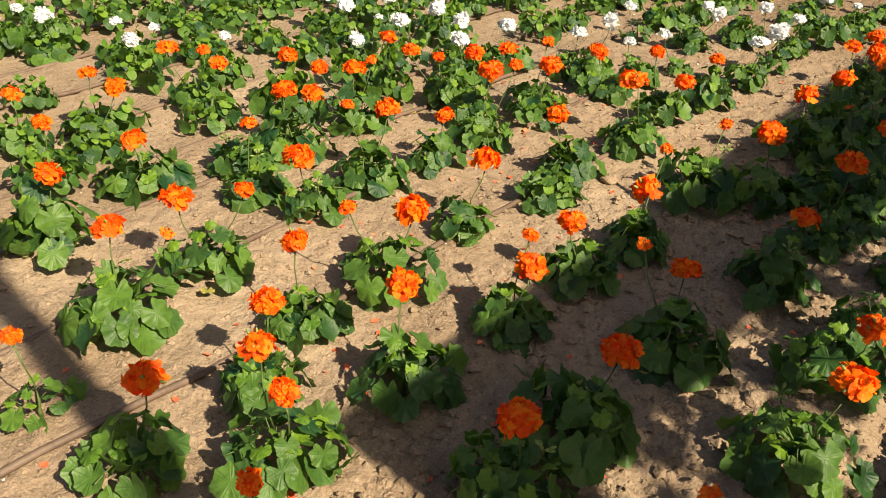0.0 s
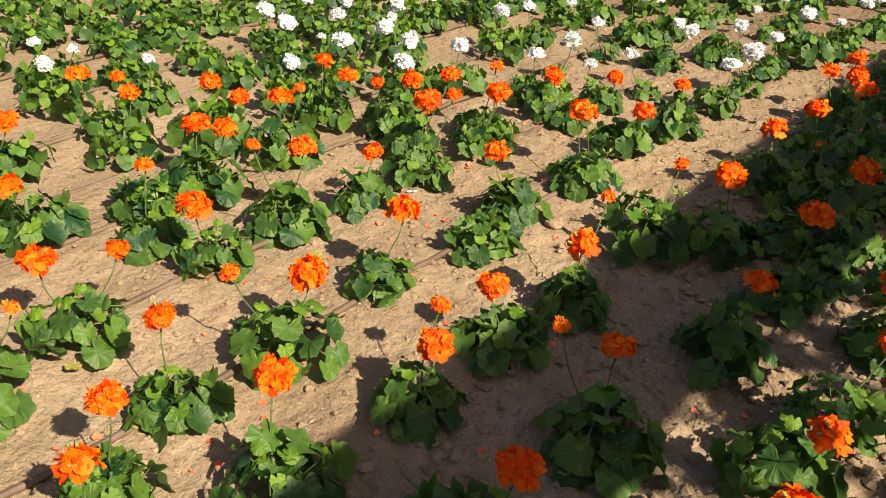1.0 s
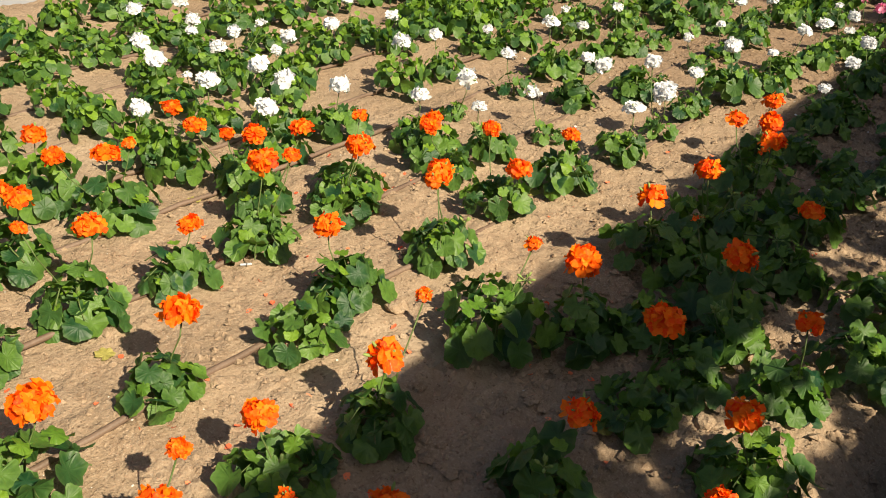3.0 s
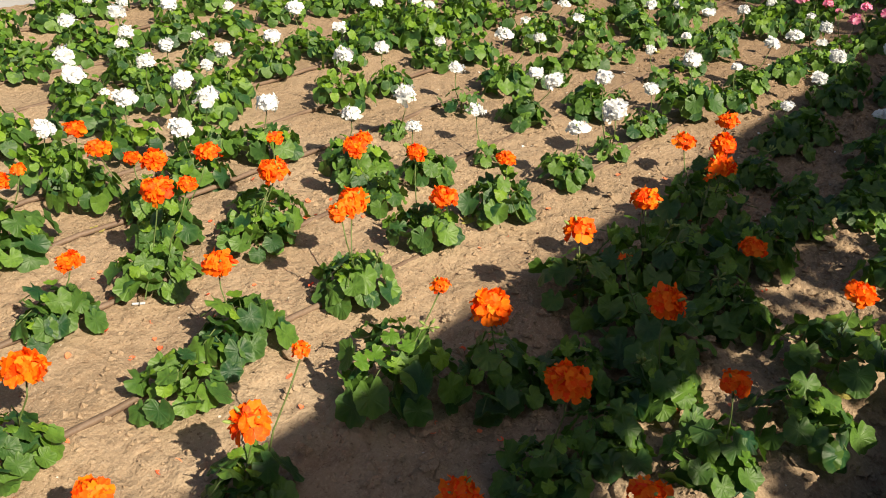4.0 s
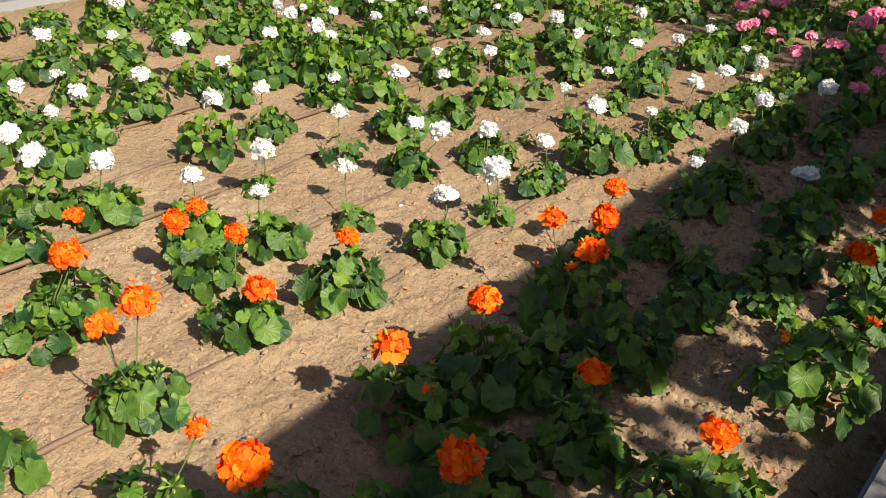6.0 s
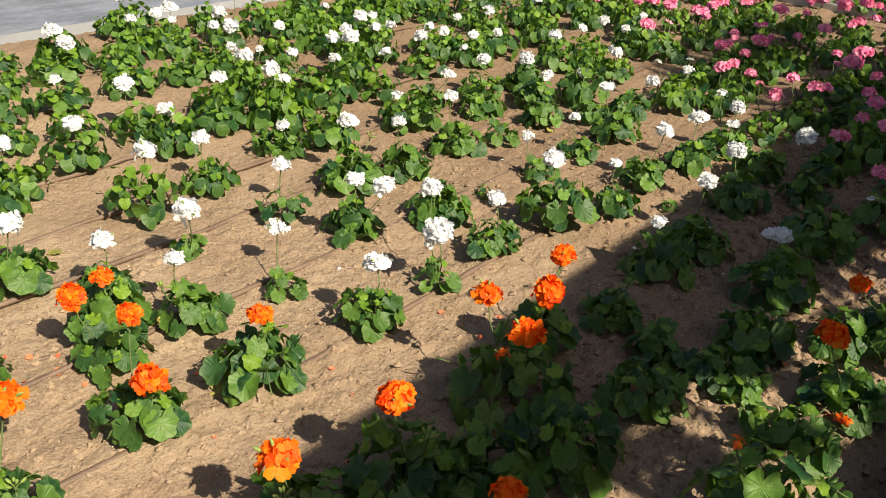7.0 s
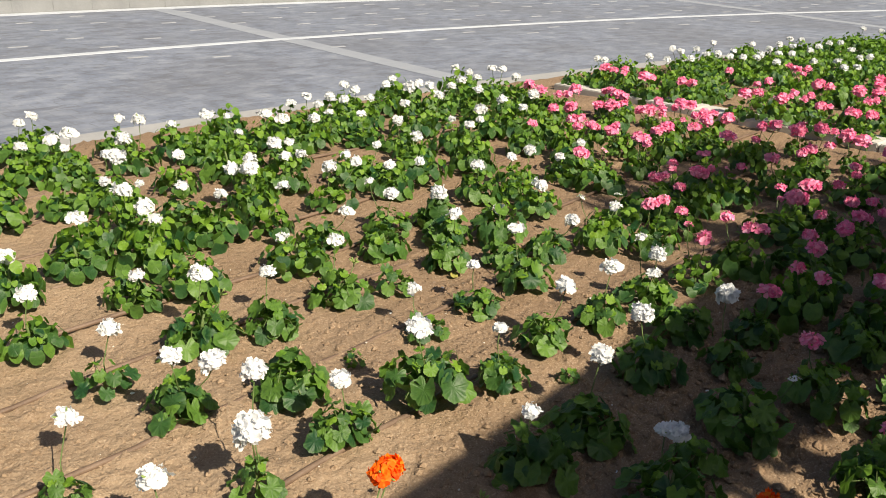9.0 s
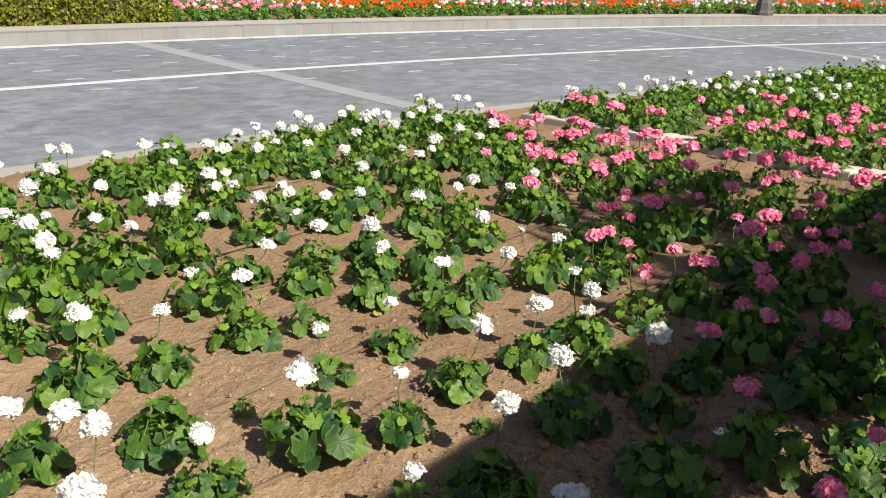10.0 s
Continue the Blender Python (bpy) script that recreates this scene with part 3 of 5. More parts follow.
def far_geranium(x, y, radius, colour, *heads):
    beyond.plant(x, y, soil_z(x, y), 1.16 * radius, colour, heads)


# ---- the plants of the bed, row by row ----
# a row of the bed
geranium(-5.63, 2.36, 0.13, WHITE)
geranium(-5.60, 3.03, 0.15, WHITE)
geranium(-5.59, 4.43, 0.16, WHITE)
geranium(-5.45, 5.88, 0.16, WHITE, (-0.03, 0.05, 0.27, 0.086))
far_geranium(-5.57, 6.05, 0.15, WHITE, (-0.01, 0.01, 0.27, 0.079))
# a row of the bed
geranium(-5.23, 0.62, 0.12, WHITE)
geranium(-5.26, 0.97, 0.13, WHITE)
geranium(-5.25, 1.32, 0.17, WHITE)
geranium(-5.23, 1.69, 0.16, WHITE)
geranium(-5.27, 2.06, 0.16, WHITE)
geranium(-5.16, 2.42, 0.16, WHITE)
geranium(-5.24, 2.76, 0.15, WHITE)
geranium(-5.17, 3.07, 0.15, WHITE)
geranium(-5.20, 3.44, 0.14, WHITE)
geranium(-5.16, 3.81, 0.14, WHITE)
geranium(-5.17, 4.16, 0.15, WHITE)
geranium(-5.18, 4.50, 0.17, WHITE)
geranium(-5.11, 4.87, 0.13, WHITE)
geranium(-5.00, 5.23, 0.16, WHITE, (-0.02, -0.03, 0.25, 0.115))
geranium(-4.98, 5.73, 0.16, WHITE, (0.00, -0.03, 0.25, 0.085), (0.01, 0.16, 0.26, 0.115))
geranium(-5.13, 6.04, 0.15, WHITE, (0.05, 0.02, 0.25, 0.115))
geranium(-5.24, 6.45, 0.16, WHITE, (0.02, 0.03, 0.26, 0.085))
geranium(-5.01, 6.75, 0.16, WHITE, (-0.00, 0.00, 0.21, 0.088))
far_geranium(-5.12, 7.29, 0.16, WHITE)
far_geranium(-5.11, 8.46, 0.14, WHITE, (-0.02, 0.01, 0.25, 0.085))
far_geranium(-5.10, 9.09, 0.17, WHITE, (-0.03, -0.04, 0.23, 0.085))
far_geranium(-5.11, 9.94, 0.16, WHITE, (-0.01, -0.03, 0.24, 0.085))
# a row of the bed
geranium(-4.87, 0.62, 0.17, WHITE)
geranium(-4.80, 0.98, 0.14, WHITE)
geranium(-4.81, 1.36, 0.13, WHITE)
geranium(-4.81, 1.67, 0.15, WHITE)
geranium(-4.73, 2.00, 0.15, WHITE)
geranium(-4.75, 2.33, 0.15, WHITE)
geranium(-4.76, 2.68, 0.15, WHITE)
geranium(-4.71, 3.02, 0.13, WHITE)
geranium(-4.76, 3.38, 0.16, WHITE)
geranium(-4.73, 3.69, 0.14, WHITE)
geranium(-4.75, 4.12, 0.13, WHITE, (0.05, 0.04, 0.25, 0.070), (-0.19, -0.01, 0.25, 0.070))
geranium(-4.69, 4.71, 0.12, WHITE)
geranium(-4.75, 5.07, 0.16, WHITE, (0.05, 0.04, 0.25, 0.115))
geranium(-4.68, 5.40, 0.15, WHITE)
geranium(-4.79, 5.87, 0.14, WHITE, (0.03, -0.01, 0.25, 0.070))
geranium(-4.81, 6.34, 0.15, WHITE, (-0.03, -0.05, 0.22, 0.115), (0.05, 0.02, 0.34, 0.101))
geranium(-4.69, 6.73, 0.17, WHITE)
geranium(-4.94, 6.97, 0.16, WHITE, (-0.04, 0.04, 0.25, 0.115))
geranium(-4.80, 7.13, 0.14, WHITE, (-0.05, -0.04, 0.24, 0.064))
geranium(-4.72, 7.33, 0.16, WHITE, (-0.04, 0.02, 0.24, 0.115))
far_geranium(-4.87, 7.65, 0.16, WHITE, (-0.00, 0.03, 0.24, 0.085))
geranium(-4.53, 7.77, 0.13, WHITE, (0.01, -0.02, 0.23, 0.081), (-0.12, -0.01, 0.27, 0.085))
far_geranium(-4.94, 7.91, 0.15, WHITE, (-0.02, 0.00, 0.25, 0.085))
far_geranium(-4.66, 8.00, 0.15, WHITE, (0.02, 0.01, 0.26, 0.085))
far_geranium(-4.96, 8.11, 0.14, WHITE, (0.04, 0.01, 0.23, 0.085))
far_geranium(-4.57, 8.16, 0.15, WHITE, (0.03, 0.03, 0.26, 0.077))
far_geranium(-4.90, 8.36, 0.16, WHITE, (-0.02, 0.04, 0.25, 0.085))
far_geranium(-4.92, 8.74, 0.13, WHITE, (-0.01, 0.03, 0.24, 0.084))
far_geranium(-4.74, 8.89, 0.15, WHITE, (0.00, -0.03, 0.24, 0.115), (0.05, 0.02, 0.27, 0.085))
far_geranium(-4.55, 8.98, 0.15, WHITE, (-0.04, -0.04, 0.26, 0.085), (-0.01, 0.20, 0.23, 0.085))
far_geranium(-4.59, 9.30, 0.14, WHITE, (0.02, 0.03, 0.26, 0.085))
far_geranium(-4.55, 9.54, 0.17, WHITE, (-0.04, 0.03, 0.25, 0.085))
far_geranium(-4.80, 9.70, 0.14, WHITE, (0.01, 0.00, 0.26, 0.085))
far_geranium(-4.73, 10.05, 0.14, WHITE, (0.03, 0.05, 0.26, 0.085), (-0.10, 0.06, 0.25, 0.085))
# a row of the bed
geranium(-4.40, 0.62, 0.17, ORANGE)
geranium(-4.31, 0.94, 0.14, ORANGE)
geranium(-4.40, 1.29, 0.16, WHITE)
geranium(-4.36, 1.62, 0.15, WHITE)
geranium(-4.48, 2.19, 0.16, WHITE, (0.04, -0.05, 0.25, 0.115), (-0.18, -0.07, 0.25, 0.070))
geranium(-4.34, 2.91, 0.14, WHITE)
geranium(-4.32, 3.22, 0.15, WHITE)
geranium(-4.30, 3.55, 0.13, WHITE)
geranium(-4.43, 3.87, 0.16, WHITE, (0.04, -0.01, 0.25, 0.101))
geranium(-4.41, 4.15, 0.16, WHITE, (0.03, -0.00, 0.25, 0.110), (-0.13, 0.14, 0.25, 0.070))
geranium(-4.29, 4.46, 0.16, WHITE, (-0.03, -0.02, 0.25, 0.115))
geranium(-4.22, 4.79, 0.16, WHITE, (0.03, -0.02, 0.21, 0.075))
geranium(-4.25, 5.22, 0.15, WHITE)
geranium(-4.24, 5.58, 0.14, WHITE)
geranium(-4.11, 5.84, 0.16, WHITE, (0.01, -0.01, 0.33, 0.115))
geranium(-4.42, 5.92, 0.14, WHITE, (-0.04, 0.04, 0.25, 0.090))
geranium(-4.20, 6.24, 0.14, WHITE, (0.04, -0.00, 0.25, 0.094))
geranium(-4.20, 6.60, 0.16, WHITE)
geranium(-4.43, 6.87, 0.16, WHITE, (0.04, -0.03, 0.25, 0.073))
geranium(-4.13, 7.05, 0.15, WHITE, (0.01, -0.02, 0.20, 0.070), (0.03, -0.15, 0.22, 0.115))
geranium(-4.50, 7.28, 0.14, WHITE, (-0.01, 0.02, 0.25, 0.115))
geranium(-4.43, 7.48, 0.15, WHITE, (0.05, 0.00, 0.25, 0.101))
geranium(-4.24, 7.82, 0.16, WHITE, (0.00, -0.02, 0.25, 0.085))
far_geranium(-4.22, 8.32, 0.16, WHITE, (-0.03, -0.05, 0.25, 0.085))
far_geranium(-4.33, 8.72, 0.13, WHITE, (0.03, -0.00, 0.25, 0.085))
far_geranium(-4.30, 9.19, 0.13, WHITE, (0.00, 0.04, 0.23, 0.085))
far_geranium(-4.12, 9.41, 0.14, WHITE)
far_geranium(-4.38, 9.92, 0.14, WHITE, (-0.01, -0.04, 0.25, 0.085))
far_geranium(-4.45, 10.99, 0.14, PINK)
far_geranium(-4.15, 11.04, 0.15, PINK, (0.01, -0.01, 0.24, 0.118), (0.10, -0.02, 0.23, 0.095))
far_geranium(-4.39, 11.46, 0.17, WHITE, (-0.04, 0.02, 0.24, 0.085), (-0.15, 0.08, 0.23, 0.085))
far_geranium(-4.09, 11.50, 0.17, WHITE)
far_geranium(-4.52, 12.03, 0.15, WHITE)
far_geranium(-4.20, 12.08, 0.14, WHITE, (-0.04, 0.01, 0.24, 0.085))
far_geranium(-4.18, 12.78, 0.14, WHITE, (-0.03, 0.01, 0.23, 0.085), (-0.14, 0.02, 0.25, 0.085))
far_geranium(-4.17, 13.11, 0.14, WHITE, (-0.01, 0.02, 0.23, 0.085))
far_geranium(-4.18, 13.55, 0.14, WHITE, (-0.00, 0.03, 0.26, 0.085))
# a row of the bed
geranium(-3.98, 0.68, 0.12, ORANGE)
geranium(-3.86, 1.03, 0.14, ORANGE)
geranium(-3.89, 1.39, 0.14, ORANGE)
geranium(-3.88, 1.73, 0.12, WHITE)
geranium(-3.79, 2.25, 0.14, WHITE, (0.03, -0.03, 0.25, 0.095), (-0.07, 0.17, 0.25, 0.070))
geranium(-4.07, 2.39, 0.17, WHITE, (-0.02, -0.04, 0.25, 0.070))
geranium(-3.88, 2.69, 0.15, WHITE)
geranium(-3.79, 3.05, 0.14, WHITE)
geranium(-3.85, 3.57, 0.13, WHITE, (0.01, -0.03, 0.25, 0.113))
geranium(-3.81, 3.86, 0.14, WHITE, (0.01, -0.04, 0.25, 0.070))
geranium(-4.01, 3.99, 0.13, WHITE, (0.02, -0.03, 0.25, 0.089))
geranium(-3.63, 3.99, 0.14, WHITE, (-0.01, -0.02, 0.25, 0.089), (-0.03, 0.18, 0.25, 0.067))
geranium(-3.85, 4.34, 0.12, WHITE)
geranium(-3.80, 4.65, 0.13, WHITE)
geranium(-3.63, 4.89, 0.15, WHITE, (-0.12, 0.01, 0.26, 0.115))
geranium(-3.63, 5.37, 0.15, WHITE)
geranium(-3.75, 5.65, 0.14, WHITE, (0.01, -0.01, 0.26, 0.115), (0.06, 0.06, 0.29, 0.053), (0.04, -0.11, 0.33, 0.070))
geranium(-3.73, 5.96, 0.15, WHITE, (0.02, 0.00, 0.22, 0.084))
geranium(-3.84, 6.53, 0.15, WHITE, (0.02, -0.04, 0.25, 0.091))
geranium(-3.77, 6.70, 0.14, WHITE, (-0.02, 0.03, 0.22, 0.109), (0.08, 0.07, 0.25, 0.080))
geranium(-3.65, 7.71, 0.15, WHITE, (-0.01, 0.04, 0.20, 0.095))
geranium(-3.94, 7.87, 0.14, WHITE, (0.01, -0.02, 0.25, 0.092))
geranium(-3.65, 8.12, 0.13, WHITE, (-0.04, 0.04, 0.25, 0.070))
far_geranium(-3.83, 8.65, 0.17, WHITE, (0.04, -0.04, 0.23, 0.099))
far_geranium(-3.80, 8.93, 0.15, WHITE, (-0.04, 0.01, 0.25, 0.094))
far_geranium(-3.77, 9.30, 0.14, WHITE, (-0.00, -0.04, 0.26, 0.106))
far_geranium(-4.02, 9.73, 0.17, PINK, (0.02, -0.01, 0.20, 0.118), (0.07, -0.08, 0.21, 0.094), (-0.12, 0.01, 0.23, 0.110))
far_geranium(-3.73, 9.83, 0.08, PINK, (-0.01, 0.02, 0.23, 0.118), (-0.06, 0.07, 0.22, 0.077))
far_geranium(-3.90, 10.98, 0.13, PINK, (-0.01, 0.01, 0.26, 0.085), (0.03, -0.08, 0.24, 0.071))
far_geranium(-3.63, 11.80, 0.14, WHITE)
far_geranium(-3.92, 11.90, 0.15, WHITE, (-0.02, 0.02, 0.26, 0.085))
far_geranium(-3.87, 12.32, 0.15, WHITE, (0.00, -0.00, 0.24, 0.085))
far_geranium(-3.89, 12.64, 0.16, WHITE, (0.04, 0.03, 0.25, 0.085))
far_geranium(-3.82, 12.86, 0.14, WHITE, (-0.00, 0.04, 0.24, 0.085))
far_geranium(-3.78, 13.16, 0.16, WHITE, (0.04, -0.03, 0.25, 0.085))
far_geranium(-3.80, 13.83, 0.15, WHITE, (0.00, -0.03, 0.27, 0.085))
far_geranium(-4.00, 14.16, 0.16, WHITE)
far_geranium(-3.78, 14.97, 0.14, WHITE, (0.01, -0.03, 0.24, 0.085))
# a row of the bed
geranium(-3.49, 0.66, 0.12, ORANGE)
geranium(-3.43, 1.00, 0.17, ORANGE)
geranium(-3.39, 1.43, 0.13, ORANGE, (0.07, -0.01, 0.29, 0.094))
geranium(-3.29, 1.76, 0.17, ORANGE, (-0.05, -0.00, 0.29, 0.083))
geranium(-3.32, 2.26, 0.15, ORANGE, (0.05, 0.03, 0.29, 0.071), (-0.09, -0.07, 0.29, 0.116))
geranium(-3.52, 2.57, 0.14, WHITE, (0.02, 0.01, 0.25, 0.070))
geranium(-3.44, 3.01, 0.15, WHITE)
geranium(-3.47, 3.40, 0.17, WHITE, (-0.01, -0.01, 0.27, 0.115))
geranium(-3.49, 3.75, 0.13, WHITE, (-0.00, -0.00, 0.25, 0.096))
geranium(-3.19, 3.89, 0.17, WHITE, (-0.04, 0.02, 0.25, 0.066))
geranium(-3.36, 4.12, 0.13, WHITE, (-0.01, -0.01, 0.25, 0.098))
geranium(-3.47, 4.45, 0.14, WHITE, (0.07, -0.01, 0.25, 0.110))
geranium(-3.32, 4.87, 0.15, WHITE, (-0.04, 0.01, 0.22, 0.096))
geranium(-3.43, 5.21, 0.16, WHITE, (0.03, 0.01, 0.29, 0.102))
geranium(-3.22, 5.46, 0.16, WHITE, (-0.04, 0.06, 0.25, 0.095))
geranium(-3.42, 5.58, 0.18, WHITE, (-0.00, -0.01, 0.26, 0.115))
geranium(-3.38, 5.91, 0.17, WHITE, (0.07, 0.01, 0.27, 0.083))
geranium(-3.24, 6.16, 0.15, WHITE, (-0.04, 0.13, 0.24, 0.083))
geranium(-3.59, 6.34, 0.14, WHITE, (0.01, -0.04, 0.28, 0.115), (-0.12, -0.06, 0.25, 0.105))
geranium(-3.34, 6.68, 0.14, WHITE, (-0.03, 0.02, 0.25, 0.098), (-0.00, 0.20, 0.25, 0.085))
geranium(-3.60, 7.06, 0.15, WHITE, (-0.02, -0.00, 0.20, 0.080))
geranium(-3.28, 7.10, 0.14, WHITE, (0.02, -0.03, 0.21, 0.085))
geranium(-3.55, 7.21, 0.14, WHITE, (0.01, 0.04, 0.25, 0.070))
geranium(-3.33, 7.40, 0.17, WHITE, (0.05, -0.04, 0.17, 0.081))
geranium(-3.26, 7.85, 0.17, WHITE)
geranium(-3.48, 8.14, 0.14, WHITE, (-0.01, -0.03, 0.25, 0.090), (-0.06, 0.15, 0.25, 0.070))
geranium(-3.28, 8.51, 0.15, PINK, (0.06, -0.04, 0.25, 0.082))
far_geranium(-3.58, 8.88, 0.16, WHITE, (0.01, -0.03, 0.24, 0.083))
far_geranium(-3.38, 9.02, 0.16, PINK, (-0.02, -0.02, 0.24, 0.085), (0.04, 0.14, 0.24, 0.109), (-0.02, 0.20, 0.21, 0.078))
far_geranium(-3.61, 10.89, 0.17, PINK, (-0.05, 0.03, 0.23, 0.118), (-0.03, 0.12, 0.21, 0.101))
far_geranium(-3.28, 10.93, 0.16, PINK, (0.01, -0.04, 0.24, 0.103), (0.09, -0.00, 0.23, 0.097))
far_geranium(-3.55, 11.47, 0.18, PINK)
far_geranium(-3.19, 11.61, 0.14, PINK, (0.04, 0.03, 0.27, 0.085))
far_geranium(-3.58, 12.17, 0.15, WHITE)
far_geranium(-3.39, 12.62, 0.15, WHITE, (-0.04, 0.02, 0.27, 0.085), (-0.19, 0.03, 0.26, 0.085))
far_geranium(-3.48, 13.01, 0.14, WHITE, (0.05, 0.01, 0.23, 0.085))
far_geranium(-3.29, 13.32, 0.17, WHITE, (-0.01, -0.02, 0.26, 0.085), (-0.18, -0.08, 0.24, 0.085), (0.09, 0.11, 0.26, 0.085))
far_geranium(-3.52, 13.74, 0.15, WHITE, (-0.04, -0.03, 0.25, 0.085))
far_geranium(-3.60, 14.27, 0.17, WHITE, (-0.04, -0.03, 0.25, 0.085), (0.10, 0.05, 0.23, 0.085))
far_geranium(-3.24, 14.46, 0.15, WHITE, (-0.01, -0.00, 0.24, 0.085))
far_geranium(-3.55, 14.69, 0.17, WHITE, (0.01, -0.00, 0.27, 0.085))
far_geranium(-3.19, 14.78, 0.13, WHITE, (-0.02, -0.04, 0.26, 0.085))
far_geranium(-3.18, 15.07, 0.17, WHITE, (-0.01, 0.03, 0.24, 0.085))
far_geranium(-3.51, 15.19, 0.14, WHITE)
far_geranium(-3.47, 15.53, 0.15, WHITE)
far_geranium(-3.49, 15.87, 0.17, WHITE)
far_geranium(-3.42, 16.24, 0.17, WHITE)
far_geranium(-3.43, 16.74, 0.14, WHITE, (0.02, 0.04, 0.27, 0.085))
far_geranium(-3.29, 17.06, 0.14, WHITE, (0.04, 0.03, 0.23, 0.085))
# a row of the bed
geranium(-2.98, 0.66, 0.14, ORANGE)
geranium(-3.04, 1.01, 0.16, ORANGE)
geranium(-2.97, 1.34, 0.15, ORANGE, (0.01, 0.01, 0.29, 0.077))
geranium(-2.74, 1.59, 0.17, ORANGE, (0.16, -0.11, 0.29, 0.096))
geranium(-3.12, 1.60, 0.15, ORANGE, (0.01, 0.14, 0.29, 0.093))
geranium(-3.08, 2.17, 0.15, ORANGE, (0.02, 0.04, 0.29, 0.093))
geranium(-2.98, 2.52, 0.16, ORANGE, (-0.02, 0.03, 0.27, 0.103))
geranium(-3.00, 3.00, 0.16, WHITE, (-0.01, 0.00, 0.25, 0.098))
geranium(-2.81, 3.01, 0.15, ORANGE, (-0.01, 0.02, 0.30, 0.092))
geranium(-3.03, 3.37, 0.14, WHITE, (-0.03, 0.01, 0.27, 0.110), (-0.19, 0.01, 0.25, 0.051))
geranium(-2.84, 3.61, 0.13, WHITE, (-0.01, 0.02, 0.26, 0.115), (-0.18, 0.02, 0.29, 0.104))
geranium(-2.84, 4.39, 0.14, WHITE, (-0.08, 0.10, 0.24, 0.113))
geranium(-2.83, 4.71, 0.12, WHITE, (-0.09, 0.05, 0.22, 0.084))
geranium(-2.95, 5.21, 0.13, WHITE, (0.05, -0.01, 0.17, 0.070))
geranium(-2.87, 5.46, 0.15, WHITE)
geranium(-2.78, 5.95, 0.15, WHITE, (-0.05, -0.04, 0.17, 0.064))
geranium(-2.92, 6.24, 0.13, WHITE, (0.09, 0.08, 0.20, 0.082))
geranium(-2.83, 6.62, 0.13, WHITE, (-0.01, 0.03, 0.22, 0.088), (-0.12, -0.02, 0.27, 0.059))
geranium(-2.84, 7.38, 0.16, WHITE, (0.02, -0.03, 0.24, 0.093))
geranium(-2.84, 7.78, 0.13, WHITE, (-0.04, -0.01, 0.20, 0.076))
geranium(-2.81, 8.39, 0.15, WHITE, (0.04, 0.01, 0.20, 0.074))
geranium(-2.95, 8.61, 0.15, PINK, (0.01, 0.01, 0.25, 0.083), (0.10, 0.09, 0.25, 0.091), (0.03, 0.13, 0.25, 0.075))
geranium(-3.07, 8.82, 0.14, PINK, (0.03, 0.01, 0.26, 0.085), (0.12, 0.01, 0.23, 0.072), (-0.02, -0.03, 0.25, 0.105))
geranium(-2.75, 8.89, 0.15, PINK, (-0.02, -0.04, 0.25, 0.070), (-0.04, -0.13, 0.24, 0.054), (-0.01, -0.10, 0.22, 0.102))
far_geranium(-3.14, 9.38, 0.15, PINK, (-0.01, 0.04, 0.24, 0.118), (-0.09, -0.00, 0.24, 0.090), (0.05, 0.13, 0.25, 0.085), (0.04, 0.04, 0.25, 0.076))
far_geranium(-2.82, 9.88, 0.09, PINK, (0.03, 0.03, 0.23, 0.085), (-0.05, 0.08, 0.19, 0.066))
far_geranium(-3.07, 9.97, 0.09, PINK, (0.03, 0.04, 0.21, 0.085), (-0.02, 0.11, 0.21, 0.061))
far_geranium(-2.84, 10.05, 0.09, PINK, (0.04, 0.03, 0.20, 0.118), (-0.05, 0.06, 0.20, 0.103))
far_geranium(-3.16, 11.23, 0.15, PINK)
far_geranium(-3.11, 12.25, 0.16, PINK)
far_geranium(-2.75, 12.52, 0.14, PINK, (0.05, -0.02, 0.25, 0.085), (0.04, -0.11, 0.21, 0.066), (-0.06, -0.04, 0.23, 0.118), (-0.14, 0.01, 0.25, 0.087))
far_geranium(-3.17, 12.82, 0.16, WHITE, (0.02, 0.03, 0.23, 0.085))
far_geranium(-2.83, 13.22, 0.13, WHITE, (-0.03, -0.05, 0.24, 0.085))
far_geranium(-3.08, 13.60, 0.16, WHITE)
far_geranium(-3.14, 14.01, 0.15, WHITE, (-0.05, -0.00, 0.24, 0.085))
far_geranium(-2.88, 14.38, 0.15, WHITE, (0.03, 0.02, 0.25, 0.085))
far_geranium(-3.04, 15.68, 0.16, WHITE)
far_geranium(-3.03, 16.00, 0.14, WHITE)
far_geranium(-2.76, 16.34, 0.14, WHITE, (-0.04, -0.04, 0.25, 0.085))
far_geranium(-3.05, 16.35, 0.18, WHITE)
far_geranium(-2.93, 16.66, 0.14, WHITE)
far_geranium(-2.95, 16.96, 0.16, WHITE)
far_geranium(-3.17, 17.44, 0.16, WHITE, (-0.00, -0.02, 0.26, 0.085))
